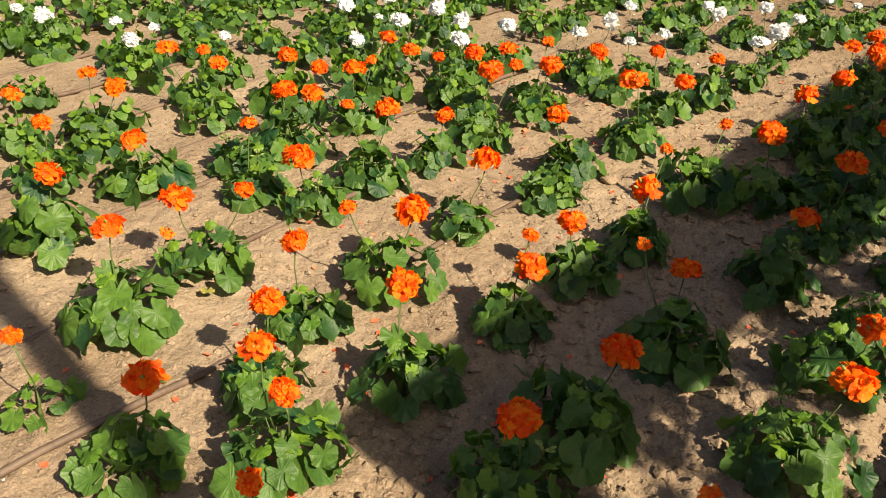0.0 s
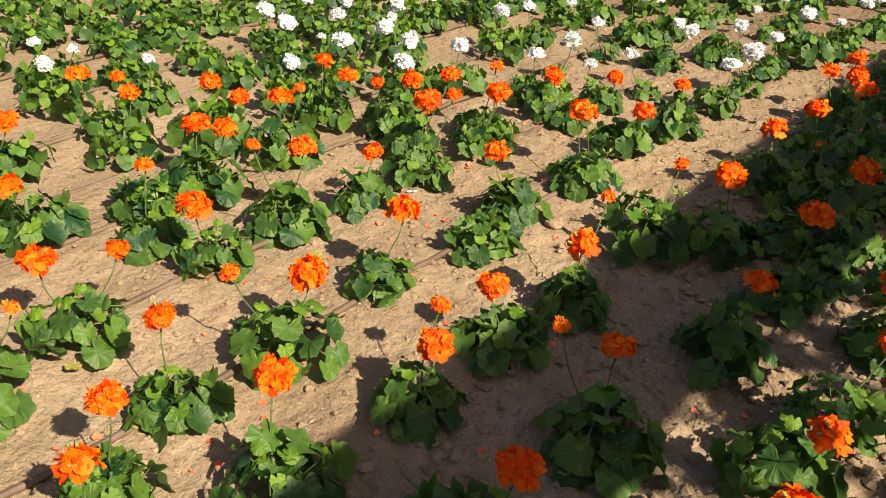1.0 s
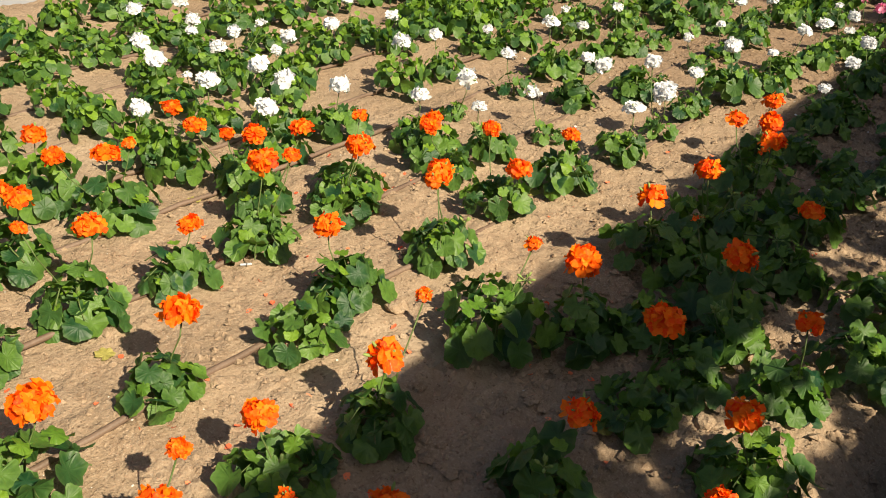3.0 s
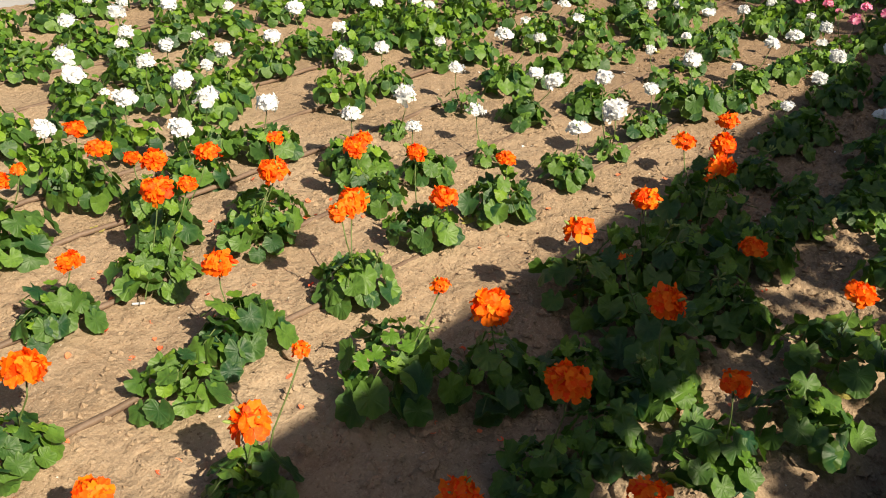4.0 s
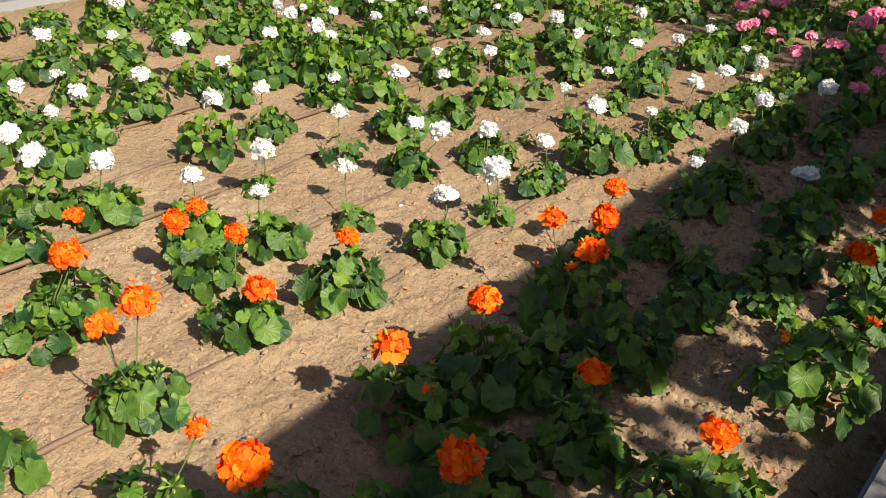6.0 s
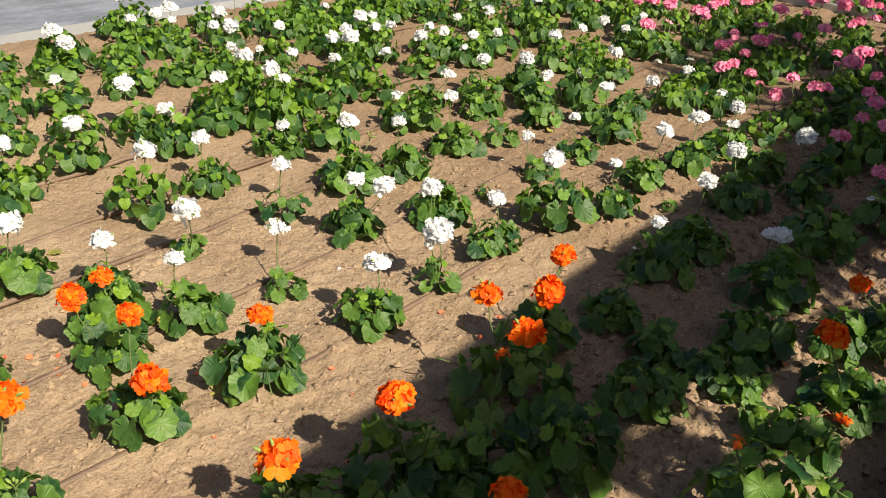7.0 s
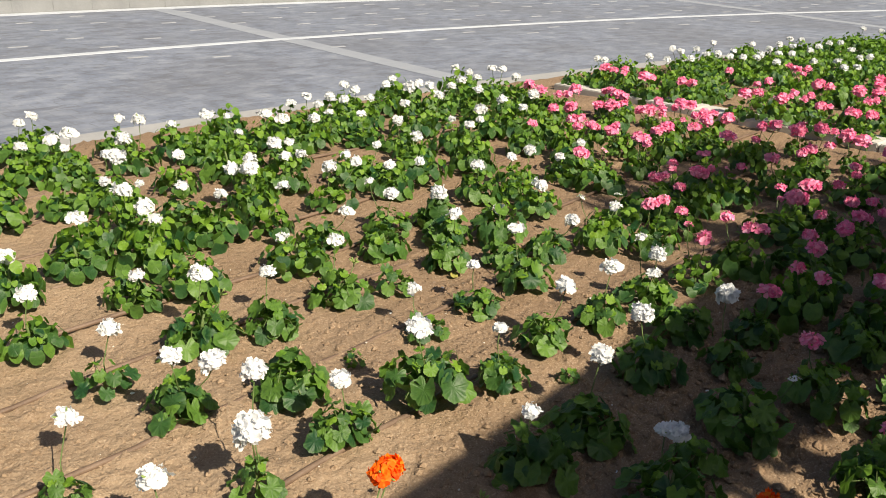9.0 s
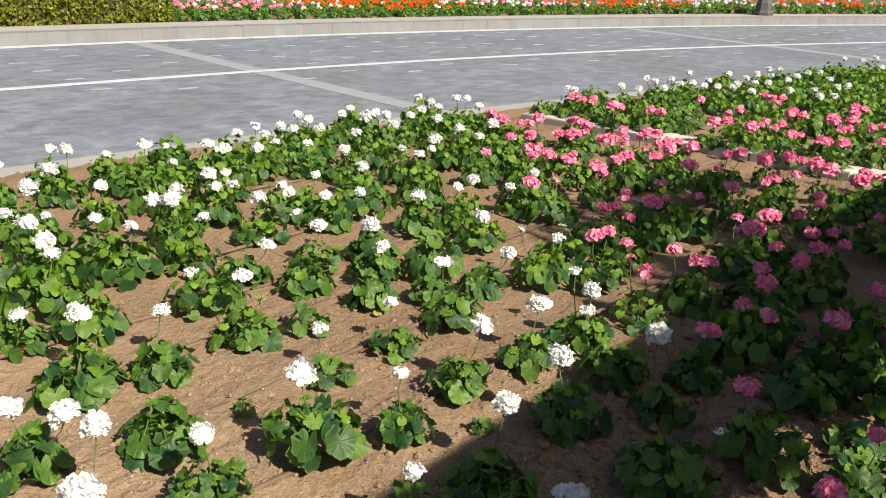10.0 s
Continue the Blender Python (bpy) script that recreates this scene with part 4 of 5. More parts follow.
# a row of the bed
geranium(-2.57, 0.62, 0.14, ORANGE)
geranium(-2.54, 1.11, 0.16, ORANGE, (-0.00, 0.04, 0.29, 0.107))
geranium(-2.38, 1.82, 0.11, ORANGE, (-0.04, 0.04, 0.29, 0.081))
geranium(-2.60, 1.95, 0.14, ORANGE)
geranium(-2.59, 2.18, 0.18, ORANGE, (0.09, 0.06, 0.29, 0.092), (-0.05, 0.04, 0.28, 0.120))
geranium(-2.63, 2.63, 0.17, ORANGE, (-0.03, 0.01, 0.27, 0.112), (-0.07, -0.16, 0.30, 0.086), (0.00, 0.09, 0.29, 0.059))
geranium(-2.28, 3.03, 0.14, ORANGE, (0.00, -0.02, 0.34, 0.102), (0.07, 0.14, 0.34, 0.090))
geranium(-2.52, 3.12, 0.12, ORANGE, (-0.02, -0.04, 0.25, 0.067), (-0.14, -0.10, 0.27, 0.105))
geranium(-2.66, 3.40, 0.15, WHITE, (0.03, -0.05, 0.26, 0.102))
geranium(-2.64, 3.76, 0.16, WHITE, (-0.02, 0.03, 0.24, 0.115))
geranium(-2.33, 3.93, 0.12, WHITE, (0.02, 0.01, 0.25, 0.093))
geranium(-2.42, 4.32, 0.08, WHITE, (0.12, -0.06, 0.25, 0.114))
geranium(-2.38, 4.75, 0.10, WHITE, (-0.12, 0.10, 0.19, 0.090))
geranium(-2.43, 5.19, 0.18, WHITE, (-0.07, 0.05, 0.28, 0.097))
geranium(-2.35, 5.45, 0.13, WHITE, (-0.13, 0.09, 0.21, 0.077))
geranium(-2.38, 5.84, 0.15, WHITE, (-0.09, 0.07, 0.25, 0.090))
geranium(-2.29, 6.08, 0.10, WHITE)
geranium(-2.65, 6.39, 0.14, WHITE)
geranium(-2.28, 6.45, 0.13, WHITE)
geranium(-2.49, 6.71, 0.13, WHITE, (0.10, -0.08, 0.22, 0.086))
geranium(-2.68, 6.85, 0.15, WHITE, (-0.00, -0.01, 0.22, 0.101))
geranium(-2.34, 6.94, 0.17, WHITE, (-0.02, 0.02, 0.17, 0.079))
geranium(-2.40, 7.38, 0.13, WHITE, (0.01, -0.01, 0.21, 0.099))
geranium(-2.65, 7.53, 0.13, WHITE, (0.04, 0.04, 0.33, 0.087))
geranium(-2.69, 8.10, 0.14, WHITE, (-0.04, -0.01, 0.17, 0.073))
geranium(-2.45, 8.12, 0.16, PINK, (0.02, 0.01, 0.25, 0.047), (-0.04, 0.08, 0.24, 0.037), (-0.11, -0.07, 0.24, 0.103))
geranium(-2.41, 8.61, 0.13, PINK, (-0.04, 0.03, 0.25, 0.118), (-0.09, 0.07, 0.24, 0.108), (0.02, -0.02, 0.23, 0.083))
geranium(-2.52, 9.09, 0.17, PINK, (0.03, -0.02, 0.25, 0.118), (0.00, -0.11, 0.23, 0.108), (0.02, -0.12, 0.24, 0.104))
geranium(-2.32, 9.27, 0.14, PINK, (-0.05, 0.00, 0.24, 0.085), (-0.07, -0.01, 0.23, 0.087))
geranium(-2.37, 9.48, 0.14, PINK, (-0.03, 0.02, 0.25, 0.118), (-0.15, 0.09, 0.25, 0.083), (-0.21, 0.02, 0.22, 0.062))
far_geranium(-2.70, 9.50, 0.13, PINK, (-0.04, -0.02, 0.27, 0.084), (-0.08, 0.06, 0.21, 0.071), (-0.13, -0.06, 0.25, 0.117), (-0.22, -0.03, 0.23, 0.087))
far_geranium(-2.46, 9.70, 0.10, PINK, (0.04, -0.02, 0.25, 0.085), (-0.02, -0.06, 0.25, 0.095))
far_geranium(-2.62, 10.73, 0.13, PINK, (-0.01, 0.05, 0.23, 0.118), (0.08, 0.07, 0.25, 0.102))
far_geranium(-2.65, 11.31, 0.14, PINK, (-0.01, 0.05, 0.27, 0.085), (-0.09, 0.01, 0.23, 0.076))
far_geranium(-2.33, 11.73, 0.13, PINK, (0.00, -0.02, 0.24, 0.118), (0.08, 0.02, 0.22, 0.104))
far_geranium(-2.68, 11.84, 0.15, PINK)
far_geranium(-2.70, 12.15, 0.15, PINK)
far_geranium(-2.41, 12.77, 0.17, WHITE, (-0.03, -0.02, 0.27, 0.085))
far_geranium(-2.66, 12.90, 0.15, WHITE)
far_geranium(-2.45, 13.10, 0.15, WHITE, (0.04, -0.00, 0.24, 0.085), (-0.17, 0.05, 0.27, 0.085))
far_geranium(-2.63, 13.54, 0.16, WHITE)
far_geranium(-2.58, 13.83, 0.17, WHITE, (-0.01, -0.04, 0.25, 0.085), (0.07, 0.06, 0.26, 0.085))
far_geranium(-2.58, 14.23, 0.17, WHITE)
far_geranium(-2.65, 14.60, 0.17, WHITE)
far_geranium(-2.62, 14.96, 0.15, WHITE)
far_geranium(-2.60, 15.34, 0.17, WHITE)
far_geranium(-2.55, 15.65, 0.14, WHITE)
far_geranium(-2.58, 16.00, 0.18, WHITE)
far_geranium(-2.55, 16.71, 0.17, WHITE)
far_geranium(-2.52, 17.03, 0.16, WHITE)
far_geranium(-2.57, 17.36, 0.14, WHITE)
far_geranium(-2.54, 17.71, 0.17, WHITE)
far_geranium(-2.44, 18.05, 0.18, WHITE)
# a row of the bed
geranium(-2.00, 1.05, 0.17, ORANGE, (0.07, 0.12, 0.29, 0.050), (-0.08, 0.03, 0.29, 0.100))
geranium(-2.04, 1.37, 0.14, ORANGE, (-0.06, -0.05, 0.29, 0.112), (0.04, 0.13, 0.29, 0.073))
geranium(-2.10, 1.88, 0.13, ORANGE, (-0.02, -0.05, 0.26, 0.120))
geranium(-2.14, 2.21, 0.15, ORANGE, (0.03, 0.06, 0.32, 0.107), (0.01, -0.13, 0.38, 0.053))
geranium(-2.07, 2.51, 0.12, ORANGE, (-0.01, 0.07, 0.22, 0.086))
geranium(-2.07, 2.83, 0.14, ORANGE, (-0.03, 0.07, 0.33, 0.114), (0.06, 0.12, 0.36, 0.066))
geranium(-2.06, 3.23, 0.15, ORANGE, (-0.02, 0.12, 0.26, 0.108), (-0.02, 0.10, 0.26, 0.103))
geranium(-2.18, 3.37, 0.14, ORANGE, (0.02, 0.05, 0.33, 0.072))
geranium(-1.95, 3.74, 0.11, ORANGE, (-0.08, -0.06, 0.26, 0.098))
geranium(-2.13, 3.85, 0.14, ORANGE, (-0.00, -0.02, 0.22, 0.092))
geranium(-1.99, 4.02, 0.14, WHITE, (-0.07, 0.02, 0.23, 0.075))
geranium(-1.92, 4.36, 0.09, WHITE, (-0.15, 0.11, 0.18, 0.082))
geranium(-2.07, 4.84, 0.13, WHITE, (0.11, 0.07, 0.24, 0.104), (0.09, -0.07, 0.30, 0.085))
geranium(-1.91, 5.18, 0.14, WHITE)
geranium(-1.91, 5.48, 0.05, WHITE)
geranium(-1.88, 5.83, 0.10, WHITE, (-0.10, 0.05, 0.17, 0.069))
geranium(-1.87, 6.17, 0.11, WHITE, (-0.07, 0.05, 0.19, 0.069))
geranium(-1.86, 6.50, 0.13, WHITE, (-0.13, 0.09, 0.25, 0.087))
geranium(-2.12, 6.70, 0.11, WHITE)
geranium(-2.00, 6.91, 0.12, WHITE, (0.07, 0.07, 0.21, 0.084))
geranium(-1.86, 7.16, 0.13, WHITE, (-0.04, 0.18, 0.20, 0.081), (-0.17, 0.05, 0.25, 0.043))
geranium(-1.94, 7.43, 0.16, WHITE, (-0.00, 0.01, 0.23, 0.040))
geranium(-1.96, 7.86, 0.17, PINK, (0.02, -0.02, 0.25, 0.091), (0.03, 0.07, 0.24, 0.076))
geranium(-1.98, 8.18, 0.14, PINK, (-0.03, 0.01, 0.25, 0.070), (0.01, -0.07, 0.24, 0.063))
geranium(-1.97, 8.57, 0.15, PINK, (0.01, -0.03, 0.25, 0.069), (-0.05, 0.03, 0.23, 0.060))
geranium(-1.92, 9.12, 0.15, PINK, (0.03, 0.03, 0.25, 0.070), (-0.15, 0.01, 0.25, 0.118))
far_geranium(-1.94, 10.64, 0.15, PINK, (-0.03, 0.04, 0.24, 0.094), (0.01, 0.11, 0.23, 0.070))
far_geranium(-2.26, 10.65, 0.16, PINK, (-0.02, 0.02, 0.25, 0.118))
far_geranium(-2.21, 11.10, 0.15, PINK, (0.03, -0.03, 0.24, 0.085), (0.01, -0.12, 0.22, 0.075), (-0.14, 0.05, 0.23, 0.085), (-0.14, -0.04, 0.22, 0.062))
far_geranium(-1.93, 11.63, 0.14, PINK, (-0.03, -0.00, 0.24, 0.118), (0.01, -0.08, 0.24, 0.083))
far_geranium(-2.26, 12.04, 0.15, PINK)
far_geranium(-1.83, 12.26, 0.15, PINK, (-0.04, -0.05, 0.27, 0.085), (-0.12, -0.00, 0.20, 0.079), (-0.11, -0.04, 0.27, 0.118), (-0.10, -0.13, 0.23, 0.112))
far_geranium(-2.26, 12.41, 0.16, WHITE)
far_geranium(-2.07, 12.71, 0.15, WHITE)
far_geranium(-2.15, 13.12, 0.18, WHITE)
far_geranium(-2.22, 13.48, 0.13, WHITE)
far_geranium(-2.20, 13.81, 0.14, WHITE)
far_geranium(-2.20, 14.18, 0.17, WHITE)
far_geranium(-2.20, 14.56, 0.18, WHITE)
far_geranium(-2.18, 14.89, 0.14, WHITE)
far_geranium(-2.13, 15.19, 0.15, WHITE)
far_geranium(-2.08, 15.56, 0.13, WHITE)
far_geranium(-2.13, 15.89, 0.14, WHITE)
far_geranium(-2.13, 16.21, 0.17, WHITE)
far_geranium(-2.14, 16.54, 0.14, WHITE)
far_geranium(-2.08, 16.88, 0.14, WHITE)
far_geranium(-2.11, 17.23, 0.17, WHITE)
far_geranium(-2.10, 17.58, 0.17, WHITE)
far_geranium(-2.05, 17.91, 0.16, WHITE)
far_geranium(-2.05, 18.26, 0.13, WHITE)
# a row of the bed
geranium(-1.81, 0.68, 0.10, ORANGE, (0.04, -0.04, 0.29, 0.058))
geranium(-1.46, 0.72, 0.12, ORANGE, (0.04, 0.04, 0.29, 0.110))
geranium(-1.46, 1.11, 0.13, ORANGE, (0.00, 0.03, 0.29, 0.098))
geranium(-1.60, 1.38, 0.12, ORANGE, (-0.04, 0.01, 0.29, 0.090))
geranium(-1.57, 1.72, 0.16, ORANGE, (0.01, 0.08, 0.26, 0.113), (-0.09, -0.10, 0.30, 0.065))
geranium(-1.65, 2.15, 0.12, ORANGE, (0.06, 0.06, 0.29, 0.109))
geranium(-1.54, 2.55, 0.12, ORANGE)
geranium(-1.62, 2.82, 0.15, ORANGE, (-0.08, 0.00, 0.26, 0.107))
geranium(-1.54, 3.21, 0.13, ORANGE, (0.01, -0.07, 0.36, 0.093), (-0.12, 0.10, 0.29, 0.120))
geranium(-1.64, 3.63, 0.13, ORANGE, (0.10, -0.01, 0.24, 0.103), (-0.09, 0.06, 0.32, 0.077))
geranium(-1.57, 3.98, 0.15, ORANGE, (0.02, 0.00, 0.26, 0.087))
geranium(-1.55, 4.42, 0.12, WHITE, (0.03, -0.00, 0.26, 0.101))
geranium(-1.55, 4.75, 0.10, WHITE, (0.01, -0.01, 0.25, 0.125), (-0.13, 0.11, 0.33, 0.088))
geranium(-1.57, 5.10, 0.12, WHITE, (0.01, -0.01, 0.25, 0.081))
geranium(-1.53, 5.46, 0.15, WHITE, (-0.00, -0.05, 0.32, 0.106))
geranium(-1.40, 5.72, 0.11, WHITE, (-0.04, 0.02, 0.23, 0.068))
geranium(-1.48, 6.08, 0.12, WHITE, (0.05, 0.06, 0.27, 0.102))
geranium(-1.40, 6.41, 0.13, WHITE, (-0.04, 0.10, 0.24, 0.098))
geranium(-1.66, 7.34, 0.13, PINK, (-0.06, 0.03, 0.25, 0.092), (0.10, 0.06, 0.24, 0.080), (-0.03, 0.11, 0.26, 0.077))
geranium(-1.76, 7.78, 0.16, PINK, (0.01, -0.02, 0.25, 0.076))
geranium(-1.79, 8.15, 0.14, PINK, (-0.02, -0.00, 0.25, 0.070), (-0.00, 0.09, 0.25, 0.059), (-0.01, -0.06, 0.26, 0.109))
geranium(-1.70, 8.39, 0.15, PINK, (0.02, 0.02, 0.25, 0.070), (-0.07, 0.04, 0.21, 0.049))
geranium(-1.59, 8.80, 0.14, PINK, (-0.04, -0.04, 0.25, 0.104))
geranium(-1.50, 9.10, 0.16, PINK, (-0.03, 0.05, 0.25, 0.088), (-0.05, -0.04, 0.24, 0.078))
geranium(-1.59, 9.44, 0.11, PINK, (0.08, 0.04, 0.22, 0.082))
geranium(-1.69, 9.81, 0.10, PINK, (0.03, -0.01, 0.25, 0.085), (0.09, 0.05, 0.24, 0.074), (-0.01, 0.05, 0.25, 0.109))
far_geranium(-1.40, 9.67, 0.09, PINK, (0.04, 0.00, 0.23, 0.118), (-0.09, 0.12, 0.23, 0.118))
far_geranium(-1.81, 9.81, 0.10, PINK, (-0.01, -0.05, 0.21, 0.118), (-0.02, 0.03, 0.23, 0.088))
far_geranium(-1.64, 10.63, 0.16, PINK, (-0.04, -0.02, 0.24, 0.085), (-0.06, -0.07, 0.25, 0.097), (0.08, -0.03, 0.24, 0.100))
far_geranium(-1.42, 10.92, 0.15, PINK, (0.04, 0.01, 0.23, 0.085), (0.07, -0.03, 0.23, 0.086))
far_geranium(-1.77, 11.20, 0.17, PINK, (0.02, -0.02, 0.24, 0.085), (0.07, 0.01, 0.25, 0.076))
far_geranium(-1.78, 11.50, 0.16, PINK, (0.03, -0.03, 0.27, 0.118), (0.17, 0.01, 0.23, 0.085), (0.24, 0.06, 0.25, 0.073))
far_geranium(-1.62, 12.62, 0.13, PINK, (-0.04, -0.04, 0.24, 0.107))
far_geranium(-1.80, 12.88, 0.13, WHITE)
far_geranium(-1.71, 13.25, 0.18, WHITE)
far_geranium(-1.73, 13.61, 0.17, WHITE)
far_geranium(-1.72, 13.92, 0.15, WHITE)
far_geranium(-1.70, 14.23, 0.15, WHITE)
far_geranium(-1.72, 14.57, 0.15, WHITE)
far_geranium(-1.68, 14.90, 0.18, WHITE)
far_geranium(-1.64, 15.27, 0.17, WHITE)
far_geranium(-1.61, 15.59, 0.14, WHITE)
far_geranium(-1.66, 15.90, 0.17, WHITE)
far_geranium(-1.64, 16.23, 0.14, WHITE)
far_geranium(-1.65, 16.61, 0.16, WHITE)
far_geranium(-1.59, 16.95, 0.18, WHITE)
far_geranium(-1.63, 17.29, 0.16, WHITE)
far_geranium(-1.62, 17.60, 0.18, WHITE)
far_geranium(-1.65, 17.96, 0.18, WHITE)
far_geranium(-1.53, 18.29, 0.15, WHITE)
# a row of the bed
geranium(-1.03, 0.71, 0.12, ORANGE, (0.03, -0.00, 0.29, 0.058))
geranium(-1.20, 0.95, 0.15, ORANGE, (0.04, -0.02, 0.29, 0.077), (-0.12, 0.05, 0.29, 0.101))
geranium(-1.19, 1.35, 0.15, ORANGE, (-0.07, 0.07, 0.29, 0.100))
geranium(-1.16, 1.78, 0.12, ORANGE, (0.04, 0.03, 0.23, 0.105), (-0.05, 0.15, 0.25, 0.062))
geranium(-1.15, 2.15, 0.14, ORANGE, (-0.04, -0.02, 0.23, 0.094))
geranium(-1.11, 2.44, 0.12, ORANGE, (-0.00, 0.02, 0.25, 0.120), (-0.03, 0.20, 0.33, 0.038))
geranium(-1.12, 2.93, 0.19, ORANGE, (-0.01, 0.19, 0.29, 0.064))
geranium(-1.01, 3.67, 0.19, ORANGE, (0.01, -0.08, 0.32, 0.120))
geranium(-0.94, 3.92, 0.19, ORANGE, (-0.02, -0.01, 0.32, 0.095), (0.00, -0.04, 0.34, 0.097))
geranium(-0.96, 4.40, 0.21, ORANGE, (0.06, -0.05, 0.31, 0.113), (-0.11, 0.00, 0.34, 0.101))
geranium(-1.06, 4.66, 0.13, ORANGE, (0.05, -0.04, 0.28, 0.111), (-0.03, 0.16, 0.29, 0.075), (-0.00, 0.10, 0.32, 0.086))
geranium(-0.98, 4.98, 0.11, ORANGE)
geranium(-1.02, 5.37, 0.13, WHITE, (-0.02, -0.01, 0.23, 0.061))
geranium(-1.02, 5.67, 0.16, WHITE, (-0.03, 0.10, 0.26, 0.092))
geranium(-1.27, 5.94, 0.06, WHITE)
geranium(-1.05, 6.14, 0.15, WHITE, (-0.03, -0.05, 0.29, 0.094))
geranium(-1.11, 6.54, 0.15, WHITE)
geranium(-1.37, 6.72, 0.14, WHITE, (-0.09, 0.07, 0.29, 0.057), (0.02, 0.00, 0.17, 0.067), (0.02, 0.01, 0.26, 0.082))
geranium(-1.32, 7.09, 0.13, PINK, (0.02, -0.00, 0.25, 0.092), (-0.11, 0.11, 0.25, 0.050))
geranium(-1.22, 7.37, 0.14, PINK, (0.07, 0.03, 0.25, 0.072), (-0.13, 0.08, 0.25, 0.079), (0.03, 0.00, 0.25, 0.109))
geranium(-1.04, 7.63, 0.15, PINK, (0.17, 0.06, 0.25, 0.102), (0.02, 0.19, 0.25, 0.083))
geranium(-1.27, 7.98, 0.16, PINK, (0.05, 0.04, 0.25, 0.118), (-0.08, 0.17, 0.25, 0.070), (-0.04, 0.08, 0.21, 0.052))
geranium(-0.94, 8.23, 0.14, PINK, (0.04, 0.02, 0.25, 0.078), (-0.05, -0.03, 0.24, 0.086))
geranium(-1.20, 8.31, 0.17, PINK, (-0.05, 0.01, 0.25, 0.118), (0.07, 0.12, 0.25, 0.076))
geranium(-1.16, 8.90, 0.15, PINK, (-0.03, 0.02, 0.25, 0.070), (0.01, -0.06, 0.22, 0.065))
geranium(-1.12, 9.47, 0.16, PINK, (0.01, -0.03, 0.26, 0.109), (-0.01, -0.03, 0.25, 0.098))
far_geranium(-1.21, 9.88, 0.08, PINK, (0.01, -0.03, 0.21, 0.085), (0.08, 0.02, 0.18, 0.075))
far_geranium(-1.17, 11.30, 0.15, PINK, (-0.05, 0.09, 0.25, 0.078), (-0.11, -0.08, 0.25, 0.083))
far_geranium(-1.15, 11.67, 0.12, PINK, (0.10, 0.05, 0.23, 0.095), (-0.01, 0.11, 0.22, 0.109))
far_geranium(-1.19, 12.06, 0.14, PINK, (0.04, -0.11, 0.23, 0.085), (0.03, -0.09, 0.26, 0.087))
far_geranium(-1.19, 12.40, 0.13, PINK, (-0.07, 0.04, 0.26, 0.091), (-0.04, -0.04, 0.25, 0.076))
far_geranium(-1.20, 12.78, 0.13, PINK, (0.01, 0.02, 0.27, 0.106), (0.07, -0.01, 0.27, 0.107), (0.02, 0.11, 0.26, 0.098))
far_geranium(-1.12, 13.13, 0.13, PINK, (-0.12, -0.03, 0.26, 0.105), (0.03, -0.01, 0.23, 0.076))
far_geranium(-1.11, 14.14, 0.14, WHITE)
far_geranium(-1.12, 14.51, 0.15, WHITE)
far_geranium(-1.11, 14.83, 0.14, WHITE)
far_geranium(-1.12, 15.17, 0.14, WHITE)
far_geranium(-1.11, 15.52, 0.12, WHITE)
far_geranium(-1.10, 16.24, 0.12, WHITE)
far_geranium(-1.10, 16.62, 0.15, WHITE)
far_geranium(-1.12, 16.96, 0.13, WHITE)
far_geranium(-1.13, 17.29, 0.12, WHITE)
far_geranium(-1.20, 17.61, 0.16, WHITE)
far_geranium(-1.10, 17.99, 0.12, WHITE)
far_geranium(-1.10, 18.35, 0.16, WHITE)
# a row of the bed
geranium(-0.75, 1.22, 0.15, ORANGE, (0.02, -0.02, 0.29, 0.111))
geranium(-0.74, 1.48, 0.15, ORANGE, (0.05, 0.07, 0.29, 0.106))
geranium(-0.72, 1.96, 0.15, ORANGE, (-0.08, 0.18, 0.21, 0.104), (-0.12, -0.04, 0.36, 0.049))
geranium(-0.65, 2.49, 0.16, ORANGE, (0.03, 0.09, 0.27, 0.105))
geranium(-0.65, 2.92, 0.13, ORANGE, (0.04, 0.01, 0.35, 0.120))
geranium(-0.96, 3.16, 0.165, ORANGE, (0.01, -0.06, 0.31, 0.120))
geranium(-0.58, 3.38, 0.13, ORANGE, (-0.03, 0.00, 0.34, 0.120))
geranium(-0.71, 3.57, 0.18, ORANGE, (-0.09, -0.06, 0.33, 0.051))
geranium(-0.60, 3.87, 0.13, ORANGE, (0.03, -0.05, 0.33, 0.084))
geranium(-0.81, 4.06, 0.18, ORANGE, (-0.07, 0.16, 0.31, 0.038))
geranium(-0.67, 4.27, 0.15, ORANGE)
geranium(-0.67, 4.62, 0.13, ORANGE)
geranium(-0.55, 4.91, 0.13, ORANGE)
geranium(-0.56, 5.15, 0.12, ORANGE)
geranium(-0.64, 5.49, 0.14, WHITE, (-0.02, 0.05, 0.24, 0.074), (-0.06, 0.05, 0.23, 0.072))
geranium(-0.65, 6.02, 0.19, WHITE, (0.13, 0.02, 0.25, 0.049))
geranium(-0.49, 6.33, 0.18, PINK, (-0.09, 0.04, 0.25, 0.085))
geranium(-0.87, 6.41, 0.12, WHITE, (-0.05, 0.04, 0.29, 0.112))
geranium(-0.90, 6.74, 0.13, PINK, (0.05, -0.05, 0.25, 0.104))
geranium(-0.53, 6.84, 0.16, PINK)
geranium(-0.84, 7.05, 0.16, PINK, (-0.01, -0.04, 0.25, 0.082), (0.10, -0.08, 0.25, 0.075))
geranium(-0.50, 7.16, 0.17, PINK, (-0.04, -0.04, 0.25, 0.110))
